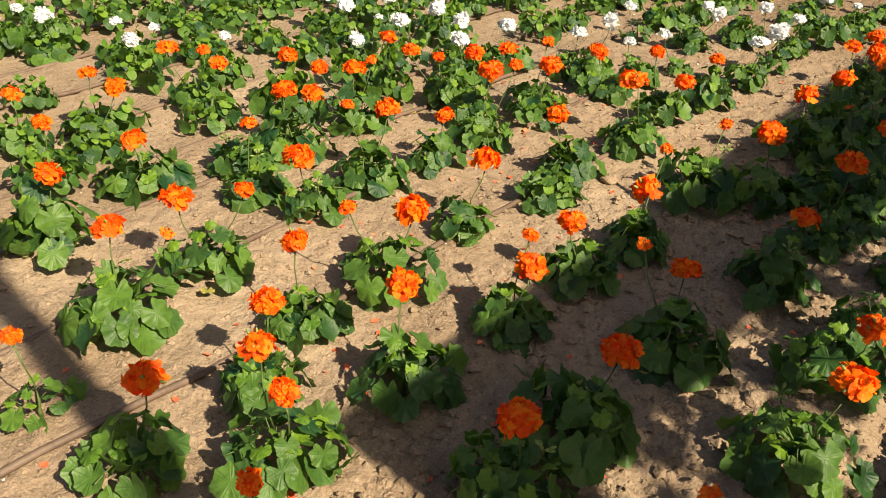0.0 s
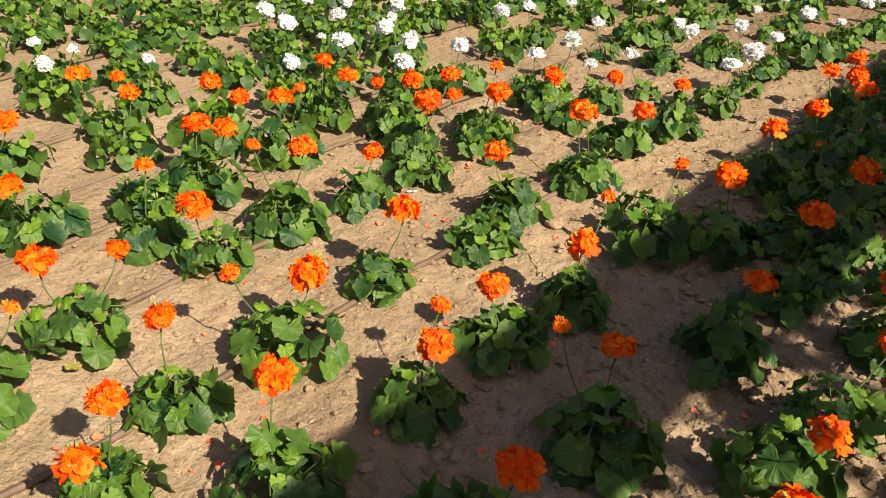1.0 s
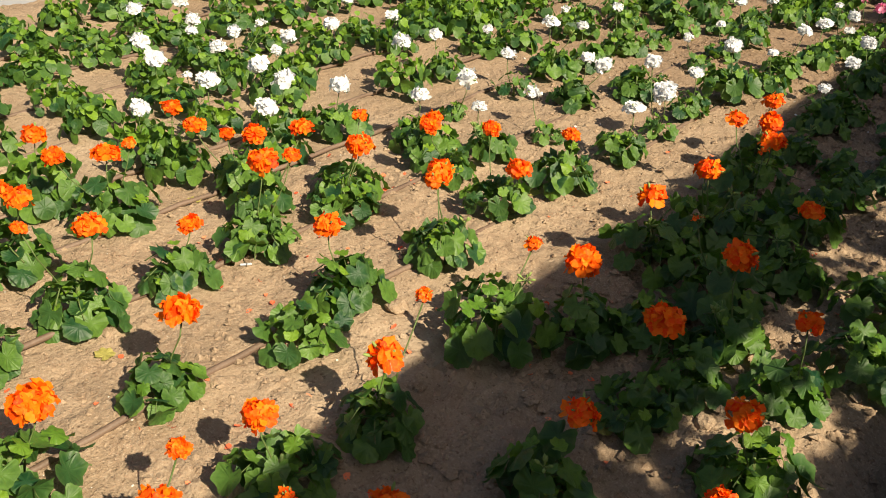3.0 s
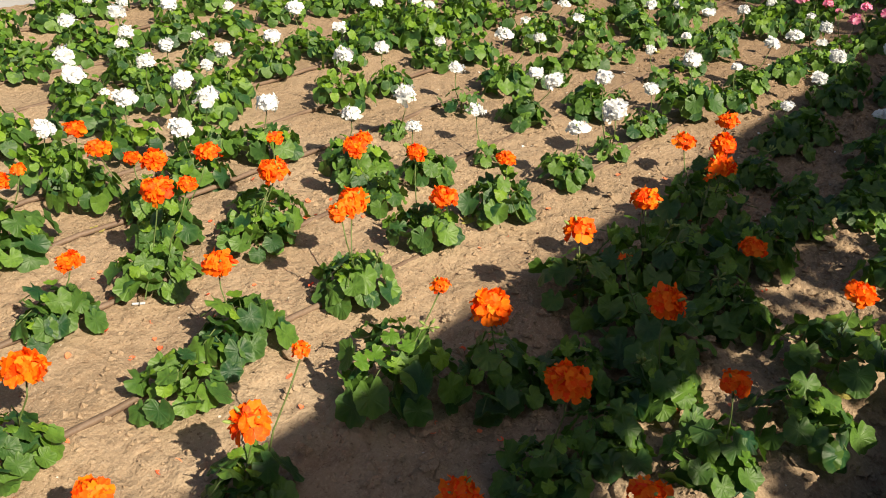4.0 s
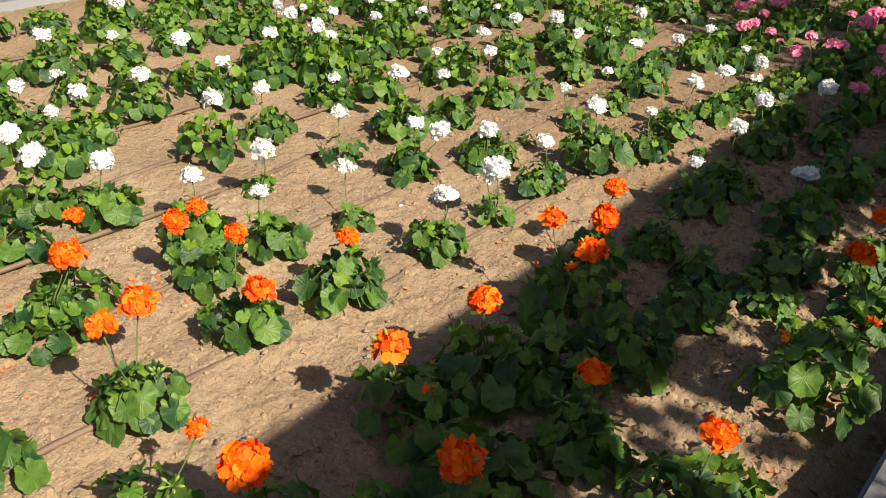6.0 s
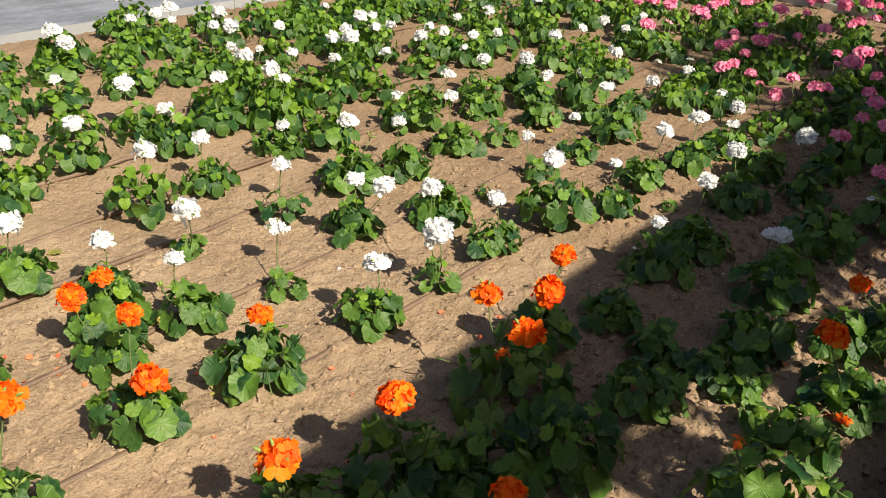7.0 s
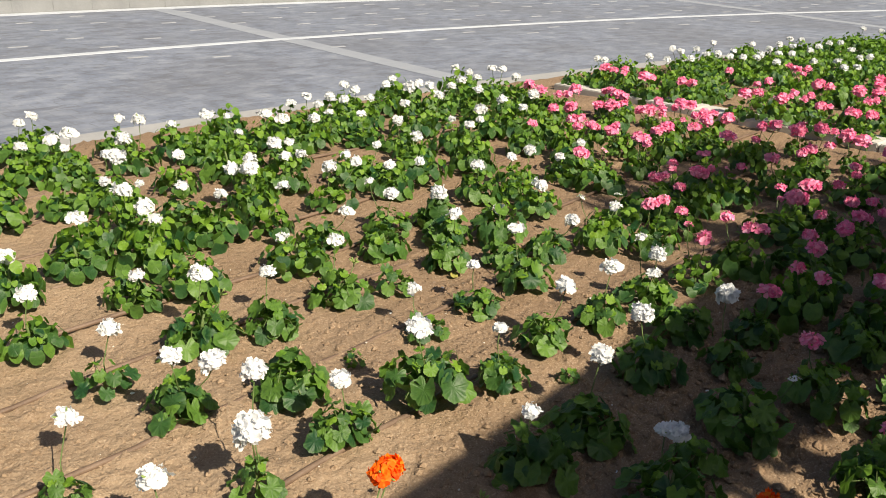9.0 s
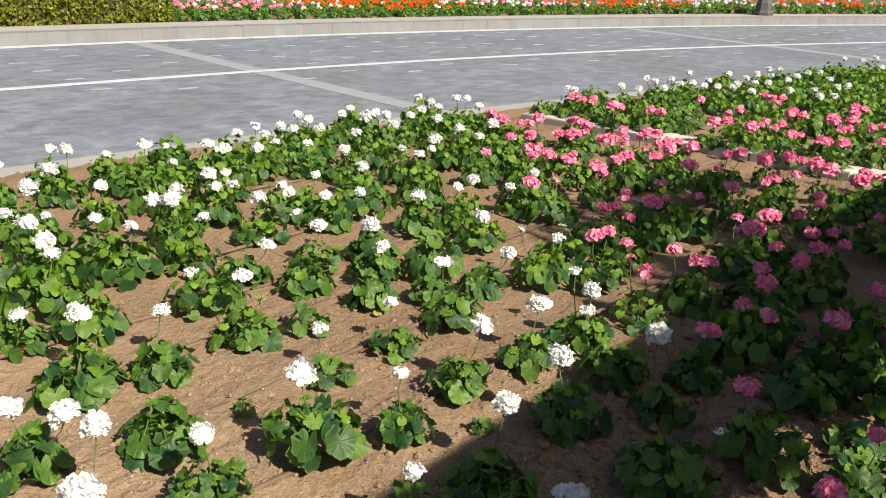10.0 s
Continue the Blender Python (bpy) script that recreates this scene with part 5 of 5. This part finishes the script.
geranium(-0.84, 7.36, 0.13, PINK, (-0.04, -0.05, 0.25, 0.103), (-0.12, 0.11, 0.25, 0.082))
geranium(-0.52, 7.54, 0.16, PINK, (0.02, -0.03, 0.25, 0.060), (0.00, 0.02, 0.25, 0.077))
geranium(-0.89, 7.90, 0.17, PINK, (0.03, 0.02, 0.25, 0.113), (0.09, 0.17, 0.25, 0.070))
geranium(-0.77, 8.70, 0.16, PINK, (-0.04, -0.03, 0.25, 0.070), (-0.10, -0.10, 0.21, 0.050))
geranium(-0.71, 9.38, 0.14, PINK, (-0.00, 0.12, 0.24, 0.102), (-0.03, 0.04, 0.25, 0.104))
far_geranium(-0.71, 11.94, 0.16, PINK, (0.00, 0.05, 0.26, 0.079), (0.07, -0.04, 0.25, 0.089))
far_geranium(-0.70, 12.68, 0.13, PINK, (0.00, 0.09, 0.25, 0.077), (-0.05, 0.11, 0.26, 0.102))
far_geranium(-0.73, 13.02, 0.14, PINK, (0.02, 0.02, 0.27, 0.105))
far_geranium(-0.70, 13.37, 0.14, PINK, (-0.08, -0.01, 0.23, 0.078))
far_geranium(-0.66, 13.70, 0.13, PINK, (-0.05, -0.07, 0.24, 0.082), (-0.02, 0.03, 0.25, 0.100), (-0.02, 0.02, 0.23, 0.088))
far_geranium(-0.67, 14.09, 0.11, WHITE)
far_geranium(-0.71, 14.45, 0.11, WHITE)
far_geranium(-0.73, 14.81, 0.14, WHITE)
far_geranium(-0.66, 15.16, 0.11, WHITE)
far_geranium(-0.75, 15.50, 0.16, WHITE)
far_geranium(-0.74, 16.23, 0.14, WHITE)
far_geranium(-0.70, 16.56, 0.14, WHITE)
far_geranium(-0.71, 16.94, 0.12, WHITE)
far_geranium(-0.66, 18.00, 0.12, WHITE)
far_geranium(-0.70, 18.34, 0.13, WHITE)
geranium(-0.61, 3.15, 0.12, ORANGE)
geranium(-0.80, 3.30, 0.12, ORANGE)
geranium(-0.76, 4.86, 0.11, ORANGE)
geranium(-0.67, 5.73, 0.11, WHITE)
geranium(-0.36, 5.38, 0.11, ORANGE)
# a row of the bed
geranium(-0.32, 1.27, 0.11, ORANGE, (-0.01, -0.01, 0.29, 0.041))
geranium(-0.29, 1.74, 0.17, ORANGE, (0.05, 0.07, 0.29, 0.119))
geranium(-0.36, 2.15, 0.14, ORANGE, (0.09, -0.09, 0.29, 0.109))
geranium(-0.32, 2.39, 0.13, ORANGE, (0.06, 0.12, 0.29, 0.093))
geranium(-0.31, 2.87, 0.16, ORANGE, (-0.03, -0.07, 0.29, 0.107))
geranium(-0.37, 3.27, 0.13, ORANGE, (0.02, -0.06, 0.32, 0.084))
geranium(-0.27, 3.54, 0.16, ORANGE)
geranium(-0.28, 3.86, 0.17, ORANGE, (-0.00, 0.04, 0.26, 0.106))
geranium(-0.25, 4.43, 0.18, ORANGE, (0.09, 0.18, 0.26, 0.035), (-0.05, -0.12, 0.30, 0.048))
geranium(-0.29, 4.77, 0.13, ORANGE)
geranium(-0.24, 5.05, 0.14, ORANGE, (-0.06, -0.10, 0.28, 0.101))
geranium(-0.18, 5.51, 0.20, ORANGE, (-0.19, -0.04, 0.19, 0.075))
geranium(-0.23, 5.97, 0.14, PINK, (0.03, -0.01, 0.25, 0.091))
geranium(-0.23, 6.36, 0.13, PINK, (0.04, -0.03, 0.25, 0.060))
geranium(-0.27, 6.62, 0.12, PINK)
geranium(-0.31, 7.00, 0.13, PINK)
geranium(-0.27, 7.30, 0.12, PINK, (-0.02, -0.02, 0.26, 0.077), (-0.08, -0.08, 0.24, 0.108), (-0.02, 0.01, 0.23, 0.084))
geranium(-0.28, 7.98, 0.13, PINK, (0.02, -0.04, 0.23, 0.076))
geranium(-0.26, 8.34, 0.13, PINK, (-0.09, 0.09, 0.26, 0.084), (-0.03, 0.01, 0.26, 0.098))
geranium(-0.21, 9.03, 0.15, PINK, (-0.05, -0.09, 0.25, 0.079), (-0.02, -0.01, 0.23, 0.102), (0.03, 0.01, 0.22, 0.106))
geranium(-0.27, 9.42, 0.12, PINK, (0.03, -0.06, 0.26, 0.076), (0.06, 0.05, 0.25, 0.085))
far_geranium(-0.25, 11.20, 0.13, PINK, (0.01, -0.02, 0.26, 0.093), (-0.01, -0.03, 0.26, 0.108))
far_geranium(-0.21, 11.53, 0.14, PINK, (-0.12, -0.04, 0.23, 0.078))
far_geranium(-0.23, 12.20, 0.14, PINK, (-0.05, -0.06, 0.26, 0.108), (-0.00, 0.09, 0.27, 0.094))
far_geranium(-0.19, 12.88, 0.15, PINK, (-0.03, 0.03, 0.27, 0.105))
far_geranium(-0.21, 13.21, 0.11, PINK, (-0.08, 0.04, 0.25, 0.107), (-0.02, -0.04, 0.24, 0.106))
far_geranium(-0.20, 13.95, 0.13, PINK, (0.09, 0.06, 0.27, 0.093), (-0.10, 0.04, 0.23, 0.084))
far_geranium(-0.26, 14.33, 0.15, WHITE)
far_geranium(-0.24, 15.09, 0.14, WHITE)
far_geranium(-0.29, 15.44, 0.13, WHITE)
far_geranium(-0.19, 15.77, 0.14, WHITE)
far_geranium(-0.29, 16.11, 0.15, WHITE)
far_geranium(-0.20, 16.45, 0.15, WHITE)
far_geranium(-0.25, 17.12, 0.14, WHITE)
far_geranium(-0.27, 17.46, 0.15, WHITE)
far_geranium(-0.26, 17.78, 0.14, WHITE)
far_geranium(-3.77, 9.63, 0.15, PINK, (0.11, -0.02, 0.23, 0.088), (0.05, -0.06, 0.23, 0.076))
far_geranium(-2.03, 9.57, 0.15, PINK, (0.00, 0.06, 0.23, 0.087), (0.09, 0.08, 0.25, 0.103))
far_geranium(-3.29, 9.82, 0.14, PINK, (-0.04, 0.06, 0.24, 0.098), (-0.08, 0.07, 0.25, 0.089), (0.04, -0.01, 0.24, 0.093))
far_geranium(-1.00, 9.85, 0.17, PINK, (0.02, -0.01, 0.23, 0.101), (0.01, -0.03, 0.25, 0.098), (-0.04, 0.08, 0.26, 0.077))
far_geranium(-0.50, 9.86, 0.16, PINK, (0.04, 0.00, 0.26, 0.107), (-0.03, 0.05, 0.24, 0.104))
far_geranium(-2.45, 9.72, 0.15, PINK, (0.11, 0.03, 0.22, 0.105))
far_geranium(-0.72, 9.92, 0.14, PINK, (0.10, -0.07, 0.21, 0.102), (-0.11, 0.07, 0.24, 0.085))
far_geranium(-3.47, 10.04, 0.15, PINK, (-0.04, 0.01, 0.23, 0.080), (-0.11, 0.04, 0.21, 0.082))
beyond.finish("geranium_planting", "dense geraniums with white and pink flowers towards the road")

# ---- drip irrigation ----
PIPE_STEP = (0.0, 0.475, 0.97, 1.35, 1.82, 2.28, 2.73, 3.18, 3.63)


def drip_line(k, y0, y1):
    pts, y = [], y0
    while y < y1:
        x = -1.66 - PIPE_STEP[k] + 0.03 * (y - 1.0) + 0.012 * math.sin(y * 1.7 + k)
        if x < bed_edge(y) + 0.1:
            y += 0.15
            continue
        pts.append((x, y, soil_z(x, y) * 0.7 + 0.006 + 0.006 * math.sin(y * 2.9 + 2 * k) + 0.006 * math.sin(y * 1.1 + 5 * k)))
        y += 0.15
    v, f = tube(pts, [0.0105] * len(pts), 8)
    ob = new("drip_pipe", mesh("drip_pipe", v, f, [PIPE]))
    return tagged(ob, "thin brown plastic drip pipe lying on the soil", "drip pipe", "drip pipes of the bed")


for k in range(9):
    drip_line(k, -1.5, 10.6)

# ---- fallen petals, yellow leaves, clods ----
r = random.Random(5)
petal_v = [(0, 0, 0), (0.3, -0.32, 0.05), (0.75, -0.42, 0.1), (1, -0.1, 0.04), (1, 0.25, 0.08), (0.7, 0.42, 0.02), (0.3, 0.3, 0.08), (0.55, 0, -0.05)]
petal_f = [(7, i, (i + 1) % 7) for i in range(7)]
PETAL = mesh("fallen_petal", petal_v, petal_f, [FALLEN_PETAL])
for i in range(290):
    x, y = r.choice(dropping)
    x, y = min(x + r.gauss(0, 0.19), -0.08), y + r.gauss(0, 0.17)
    s = r.uniform(0.014, 0.027)
    ob = new("fallen_petal", PETAL)
    ob.matrix_basis = Matrix.LocRotScale((x, y, soil_z(x, y) + 0.004), Euler((r.uniform(-0.5, 0.5), r.uniform(-0.5, 0.5), r.uniform(0, 6.28))), (s, s, s * 1.5))
    tagged(ob, "fallen orange geranium petal lying on dry soil", "petal", "petals fallen on the soil")
WHITE_PETAL_MESH = mesh("fallen_petal", petal_v, petal_f, [WHITE_PETAL])
for i in range(30):
    x, y = r.uniform(-2.7, -0.6), r.uniform(4.3, 7.0)
    s = r.uniform(0.012, 0.02)
    ob = new("fallen_petal", WHITE_PETAL_MESH)
    ob.matrix_basis = Matrix.LocRotScale((x, y, soil_z(x, y) + 0.004), Euler((r.uniform(-0.5, 0.5), r.uniform(-0.5, 0.5), r.uniform(0, 6.28))), (s, s, s * 1.5))
    tagged(ob, "fallen white geranium petal lying on dry soil", "petal", "petals fallen on the soil")
for x, y, s, a in ((-2.02, 0.93, 0.036, 0.4), (-2.56, 1.03, 0.024, 2.0), (-1.14, 1.27, 0.032, 1.2), (-2.46, 2.19, 0.034, 4.0), (-1.93, 2.15, 0.028, 1.9), (-2.77, 3.98, 0.026, 5.1), (-2.57, 2.92, 0.026, 2.7), (-1.63, 3.87, 0.027, 0.7), (-3.54, 2.29, 0.03, 1.0)):
    ob = new("fallen_leaf", OLD_LEAVES[0])
    ob.matrix_basis = Matrix.LocRotScale((x, y, soil_z(x, y) + 0.008), Euler((0.12, -0.1, a)), (s, s, s))
    tagged(ob, "yellow withered geranium leaf lying on soil", "leaf", "withered leaves on the soil")
chip = tagged(part("plant_tag", block(-0.02, -0.004, 0, 0.02, 0.004, 0.007, 0.002, 1), LINE, None), "small white plastic stick lying on the soil", "stick")
chip.matrix_basis = Matrix.LocRotScale((-2.03, 2.74, soil_z(-2.03, 2.74) + 0.001), Euler((0, 0, 0.9)), None)


def earth_clod(x, y, size, seed):
    """One hard lump of earth, rounded and pitted, half sunk in the soil."""
    r = random.Random(seed)
    bm = bmesh.new()
    bmesh.ops.create_icosphere(bm, subdivisions=3, radius=size)
    off = Vector((r.uniform(0, 9), r.uniform(0, 9), 0))
    for v in bm.verts:
        v.co *= 1 + 0.45 * noise.noise(v.co * 0.9 / size + off) + 0.16 * noise.noise(v.co * 3 / size + off)
        v.co.z *= 0.62
    ob = part("earth_clod", bm, SOIL, None)
    ob.location = (x, y, soil_z(x, y) + 0.25 * size)
    return tagged(ob, "hard brown clod of earth lying on the soil", "clod", "large clods on the soil")


for i, (x, y, size) in enumerate(((-1.47, 2.89, 0.032), (-1.45, 5.65, 0.026), (-0.44, 7.0, 0.035), (-0.5, 3.05, 0.028), (-0.58, 4.72, 0.03), (-0.47, 1.95, 0.03))):
    earth_clod(x, y, size, 70 + i)


def lumps(name, count, low, high, material, label, seed, zone):
    """Crumbs of soil or chips strewn over the bed: irregular eight-sided lumps half sunk in the soil."""
    r = random.Random(seed)
    verts, faces = [], []
    for _ in range(count):
        x, y = r.uniform(zone[0], zone[1]), r.uniform(zone[2], zone[3])
        s = low + (high - low) * r.random() ** 3
        z = soil_z(x, y) + 0.15 * s
        n = len(verts)
        a = r.uniform(0, 6.28)
        for k in range(5):
            q = a + k * 1.2566
            rr = s * r.uniform(0.7, 1.15)
            verts.append((x + rr * math.cos(q), y + rr * math.sin(q), z + s * r.uniform(-0.25, 0.2)))
        verts.append((x + s * r.uniform(-0.3, 0.3), y + s * r.uniform(-0.3, 0.3), z + s * r.uniform(0.45, 0.8)))
        verts.append((x, y, z - s * 0.7))
        for k in range(5):
            faces.append((n + k, n + (k + 1) % 5, n + 5))
            faces.append((n + (k + 1) % 5, n + k, n + 6))
    ob = new(name, mesh(name, verts, faces, [material], smooth=False))
    return tagged(ob, label, "soil", kind="stuff")


lumps("soil_clods", 8500, 0.003, 0.018, SOIL, "small crumbs and clods of dry soil", 21, (-2.6, -0.05, 0.4, 6.8))
lumps("soil_clods", 12000, 0.004, 0.026, SOIL, "loose darker clods of soil near the kerb", 22, (-1.2, -0.03, 0.6, 7.5))
lumps("soil_crumbs", 15000, 0.0015, 0.007, SOIL, "fine loose crumbs of dry sandy soil", 24, (-3.6, -0.03, 0.4, 7.5))
lumps("bleached_chips", 520, 0.002, 0.006, SEED, "tiny pale chips and grit on the soil", 23, (-3.2, -0.2, 0.4, 7.0))

# ---- pale setts set in the road in a staggered pattern ----
bm = block(-0.12, -0.032, -0.03, 0.12, 0.032, 0.0, 0.004, 1)
sett_mesh = bpy.data.meshes.new("sett")
bm.to_mesh(sett_mesh)
bm.free()
sett_mesh.materials.append(PALE_SETT)
r = random.Random(8)
for i in range(-6, 26):
    for j in range(-4, 5):
        s, rho = 7.6 + 0.865 * i, 0.0 + j + (0.47 if i % 2 else -0.03)
        if abs(rho) < 0.25 or rho > 4.3 or rho < -1.2 or r.random() < 0.12:
            continue
        x, y, z = polar(s + r.uniform(-0.05, 0.05), rho + r.uniform(-0.05, 0.05), -0.045)
        child("sett", sett_mesh, road, Matrix.Translation((x, y, z)) @ Matrix.Rotation(math.pi / 2 - s / ROAD_R, 4, "Z"))

# ---- across the road: hedge, flower bed, street lamp ----
def clipped_hedge(s0, s1, rho0, rho1, z0, z1, count, seed):
    r = random.Random(seed)
    hedge = new("clipped_hedge")
    core = sheet("core", BARK, s0 + 0.15, s1 - 0.15, rho0 + 0.15, rho1 - 0.15, z1 - 0.12, thick=z1 - z0 - 0.14)
    core.parent = hedge
    verts, faces, uv = [], [], []
    for _ in range(count):
        side = r.random()
        s, rho, z = r.uniform(s0, s1), rho0 + r.uniform(0, 0.14), r.uniform(z0, z1)
        if side > 0.75:
            rho, z = r.uniform(rho0, rho1), z1 - r.uniform(0, 0.12)
        elif side > 0.67:
            s, rho = s1 - r.uniform(0, 0.16), r.uniform(rho0, rho1)
        rho += 0.10 * noise.noise(Vector((s * 1.7, z * 2.2, 3.0)))
        c = Vector(polar(s, rho, z))
        v, f, u = COARSE[r.randrange(5)]
        m = Matrix.LocRotScale(c, Euler((r.uniform(0, 6.28), r.uniform(0, 6.28), r.uniform(0, 6.28))), Vector((1, 0.72, 1)) * r.uniform(0.024, 0.044))
        faces += [tuple(i + len(verts) for i in q) for q in f]
        verts += [m @ Vector(p) for p in v]
        uv += u
    child("foliage", mesh("foliage", verts, faces, [HEDGE_LEAF], uv=uv), hedge)
    return tagged(hedge, "clipped yellow-green hedge beside the far pavement", "hedge")


clipped_hedge(-1.0, 10.45, 6.55, 7.8, 0.13, 1.05, 17000, 31)

def block_colour(s, q):
    """The bed across the road is planted in blocks of one colour, with strays between them."""
    if q < 0.14:
        return WHITE
    for end, colour in ((13.0, PINK), (13.6, WHITE), (17.2, ORANGE), (18.8, WHITE if q < 0.55 else PINK), (20.4, PINK), (23.4, ORANGE), (26.5, WHITE if q < 0.6 else PINK)):
        if s < end:
            return colour
    return ORANGE if q < 0.8 else PINK


r = random.Random(17)
across = Planting()
for row in range(12):
    s = 10.6 + 0.1 * row
    while s < (44 if row < 10 else 20):
        rho = 6.55 + 0.38 * row + r.uniform(-0.08, 0.08)
        x, y, z = polar(s, rho, 0.13)
        kind = noise.noise(Vector((s * 0.28, row * 0.35, 4.0)))
        colour = block_colour(s + 1.2 * kind, r.random())
        heads = [(r.uniform(-0.13, 0.13), r.uniform(-0.13, 0.13), r.uniform(0.2, 0.3), r.uniform(0.08, 0.12)) for _ in range(r.choice((0, 1, 1, 2, 2)))]
        heads = [(dx, dy, z + h, d) for dx, dy, h, d in heads]
        across.plant(x, y, z, r.uniform(0.14, 0.18), colour, heads)
        s += r.uniform(0.3, 0.5) * (1 + 0.25 * (s > 24))
across.finish("geranium_planting", "mixed pink, orange and white geraniums across the road")


def turned(profile, sides=12):
    """A turned shape from (radius, height) pairs."""
    verts, faces = [], []
    for q, z in profile:
        verts += [(q * math.cos(2 * math.pi * k / sides), q * math.sin(2 * math.pi * k / sides), z) for k in range(sides)]
    for i in range(len(profile) - 1):
        for k in range(sides):
            a, b = i * sides + k, i * sides + (k + 1) % sides
            faces.append((a, b, b + sides, a + sides))
    faces += [tuple(range(sides))[::-1], tuple(range((len(profile) - 1) * sides, len(profile) * sides))]
    return verts, faces


def lamp_post(x, y, z):
    lamp = new("street_lamp")
    lamp.location = (x, y, z)
    for name, profile, sides in (("plinth", [(0.29, 0), (0.29, 0.08), (0.25, 0.14), (0.22, 0.34), (0.17, 0.42), (0.17, 0.5)], 8),
                                 ("shaft", [(0.15, 0.5), (0.13, 0.6), (0.12, 0.95), (0.075, 1.05), (0.05, 3.9), (0.07, 3.95), (0.07, 4.0)], 12),
                                 ("lantern", [(0.06, 4.0), (0.12, 4.05), (0.19, 4.45), (0.21, 4.47), (0.05, 4.65), (0.02, 4.78)], 8)):
        v, f = turned(profile, sides)
        child(name, mesh(name, v, f, [IRON], smooth=False), lamp)
    return tagged(lamp, "dark grey iron street lamp on a flared plinth", "street lamp", "street lamps along the road")


lamp_post(-9.27, 29.05, 0.145)
# second post is unseen, added only for the pole-like shadow on the bed
lamp_post(1.9, 0.27, 0.03)

# ---- beside the walk, behind the camera: unseen shapes added to shade the bed ----
# roof added out of view; its edges are set by the shade band
canopy = tagged(new("shade_roof"), "unseen long narrow steel roof added to cast the shade band", "canopy")
part("roof", block(1.70, 0.70, 2.56, 2.28, 5.0, 2.62, 0.02), STEEL, canopy)
part("roof", block(1.70, 5.0, 2.563, 2.4, 10.6, 2.623, 0.02), STEEL, canopy)
for y in (0.95, 5.4, 10.3):
    part("post", block(2.26, y - 0.04, 0.03, 2.34, y + 0.04, 2.57, 0.01), STEEL, canopy)


def climber(x0, x1, y0, y1, z, count, seed):
    """Trailing shoots along the canopy's outer edge, thinning outwards; unseen, added to dapple light."""
    r = random.Random(seed)
    dapple = new("dapple_shoots")
    verts, faces = tube([(x0 + 0.02 * math.sin(3 * y), y, z - 0.02) for y in np.arange(y0, y1, 0.2)], [0.012] * len(np.arange(y0, y1, 0.2)), 5)
    child("stem", mesh("stem", verts, faces, [BARK]), dapple)
    verts, faces, uv = [], [], []
    for i in range(count):
        q = r.random() ** 1.7
        p = Vector((x0 + (x1 - x0) * q, r.uniform(y0, y1), z + r.uniform(-0.05, 0.08)))
        if noise.noise(Vector((p.x * 5, p.y * 3.2, 1))) < -0.12 + 0.25 * q:
            continue
        v, f, u = COARSE[i % 5]
        m = Matrix.LocRotScale(p, Euler((r.uniform(-0.9, 0.9), r.uniform(-0.9, 0.9), r.uniform(0, 6.28))), Vector((1, 0.9, 1)) * r.uniform(0.035, 0.06))
        faces += [tuple(k + len(verts) for k in t) for t in f]
        verts += [m @ Vector(t) for t in v]
        uv += u
    child("foliage", mesh("foliage", verts, faces, [LEAF], uv=uv), dapple)
    return tagged(dapple, "unseen green shoots added along the roof edge to dapple the shade", "climber")


# leaf counts set how much sun breaks through beside the shade band
climber(2.30, 3.5, 0.8, 5.0, 2.64, 1350, 43)
climber(2.42, 3.3, 4.6, 9.0, 2.64, 1700, 44)


def shade_tree(x, y, z, height, spread, seed):
    r = random.Random(seed)
    tree = new("tree")
    tree.location = (x, y, z)
    verts, faces = tube([(0, 0, -0.1), (0.05, 0.03, 1.3), (-0.02, 0.05, 2.6), (0, 0, height)], [0.13, 0.1, 0.08, 0.03], 9)
    tips = []
    for i in range(9):
        a = i * 2.4
        tip = Vector((spread[0] * 0.75 * math.cos(a), spread[1] * 0.75 * math.sin(a), height + spread[2] * r.uniform(-0.4, 0.6)))
        v, f = tube([(0, 0, 2.3 + 0.1 * i), tip * 0.5 + Vector((0, 0, 1.6)), tip], [0.05, 0.035, 0.012], 6)
        faces += [tuple(k + len(verts) for k in q) for q in f]
        verts += v
        tips.append(tip)
    child("trunk", mesh("trunk", verts, faces, [BARK]), tree)
    verts, faces, uv = [], [], []
    for i in range(3000):
        way = Vector((r.gauss(0, 1), r.gauss(0, 1), r.gauss(0, 1))).normalized() * r.random() ** 0.45
        p = Vector((way.x * spread[0], way.y * spread[1], height + way.z * spread[2]))
        if noise.noise(p * 1.6) < -0.08:
            continue
        v, f, u = COARSE[i % 5]
        m = Matrix.LocRotScale(p, Euler((r.uniform(0, 6.28), r.uniform(0, 6.28), 0)), Vector((1, 0.6, 1)) * r.uniform(0.05, 0.085))
        faces += [tuple(k + len(verts) for k in q) for q in f]
        verts += [m @ Vector(q) for q in v]
        uv += u
    child("crown", mesh("crown", verts, faces, [LEAF], uv=uv), tree)
    return tagged(tree, "unseen small leafy tree added to dapple the far bed", "tree")


# added out of view so its crown throws broken shade on the pink rows
shade_tree(3.75, 7.95, 0.03, 4.5, (0.9, 1.6, 0.75), 41)
# unseen wall, added to cut the sky's fill but kept below the sun
tagged(part("wall_east", block(6.0, -14, -0.1, 6.3, 34, 5.0, 0.02), KERB_STONE, None), "unseen plain wall added to block sky light from the east", "wall", kind="structure")
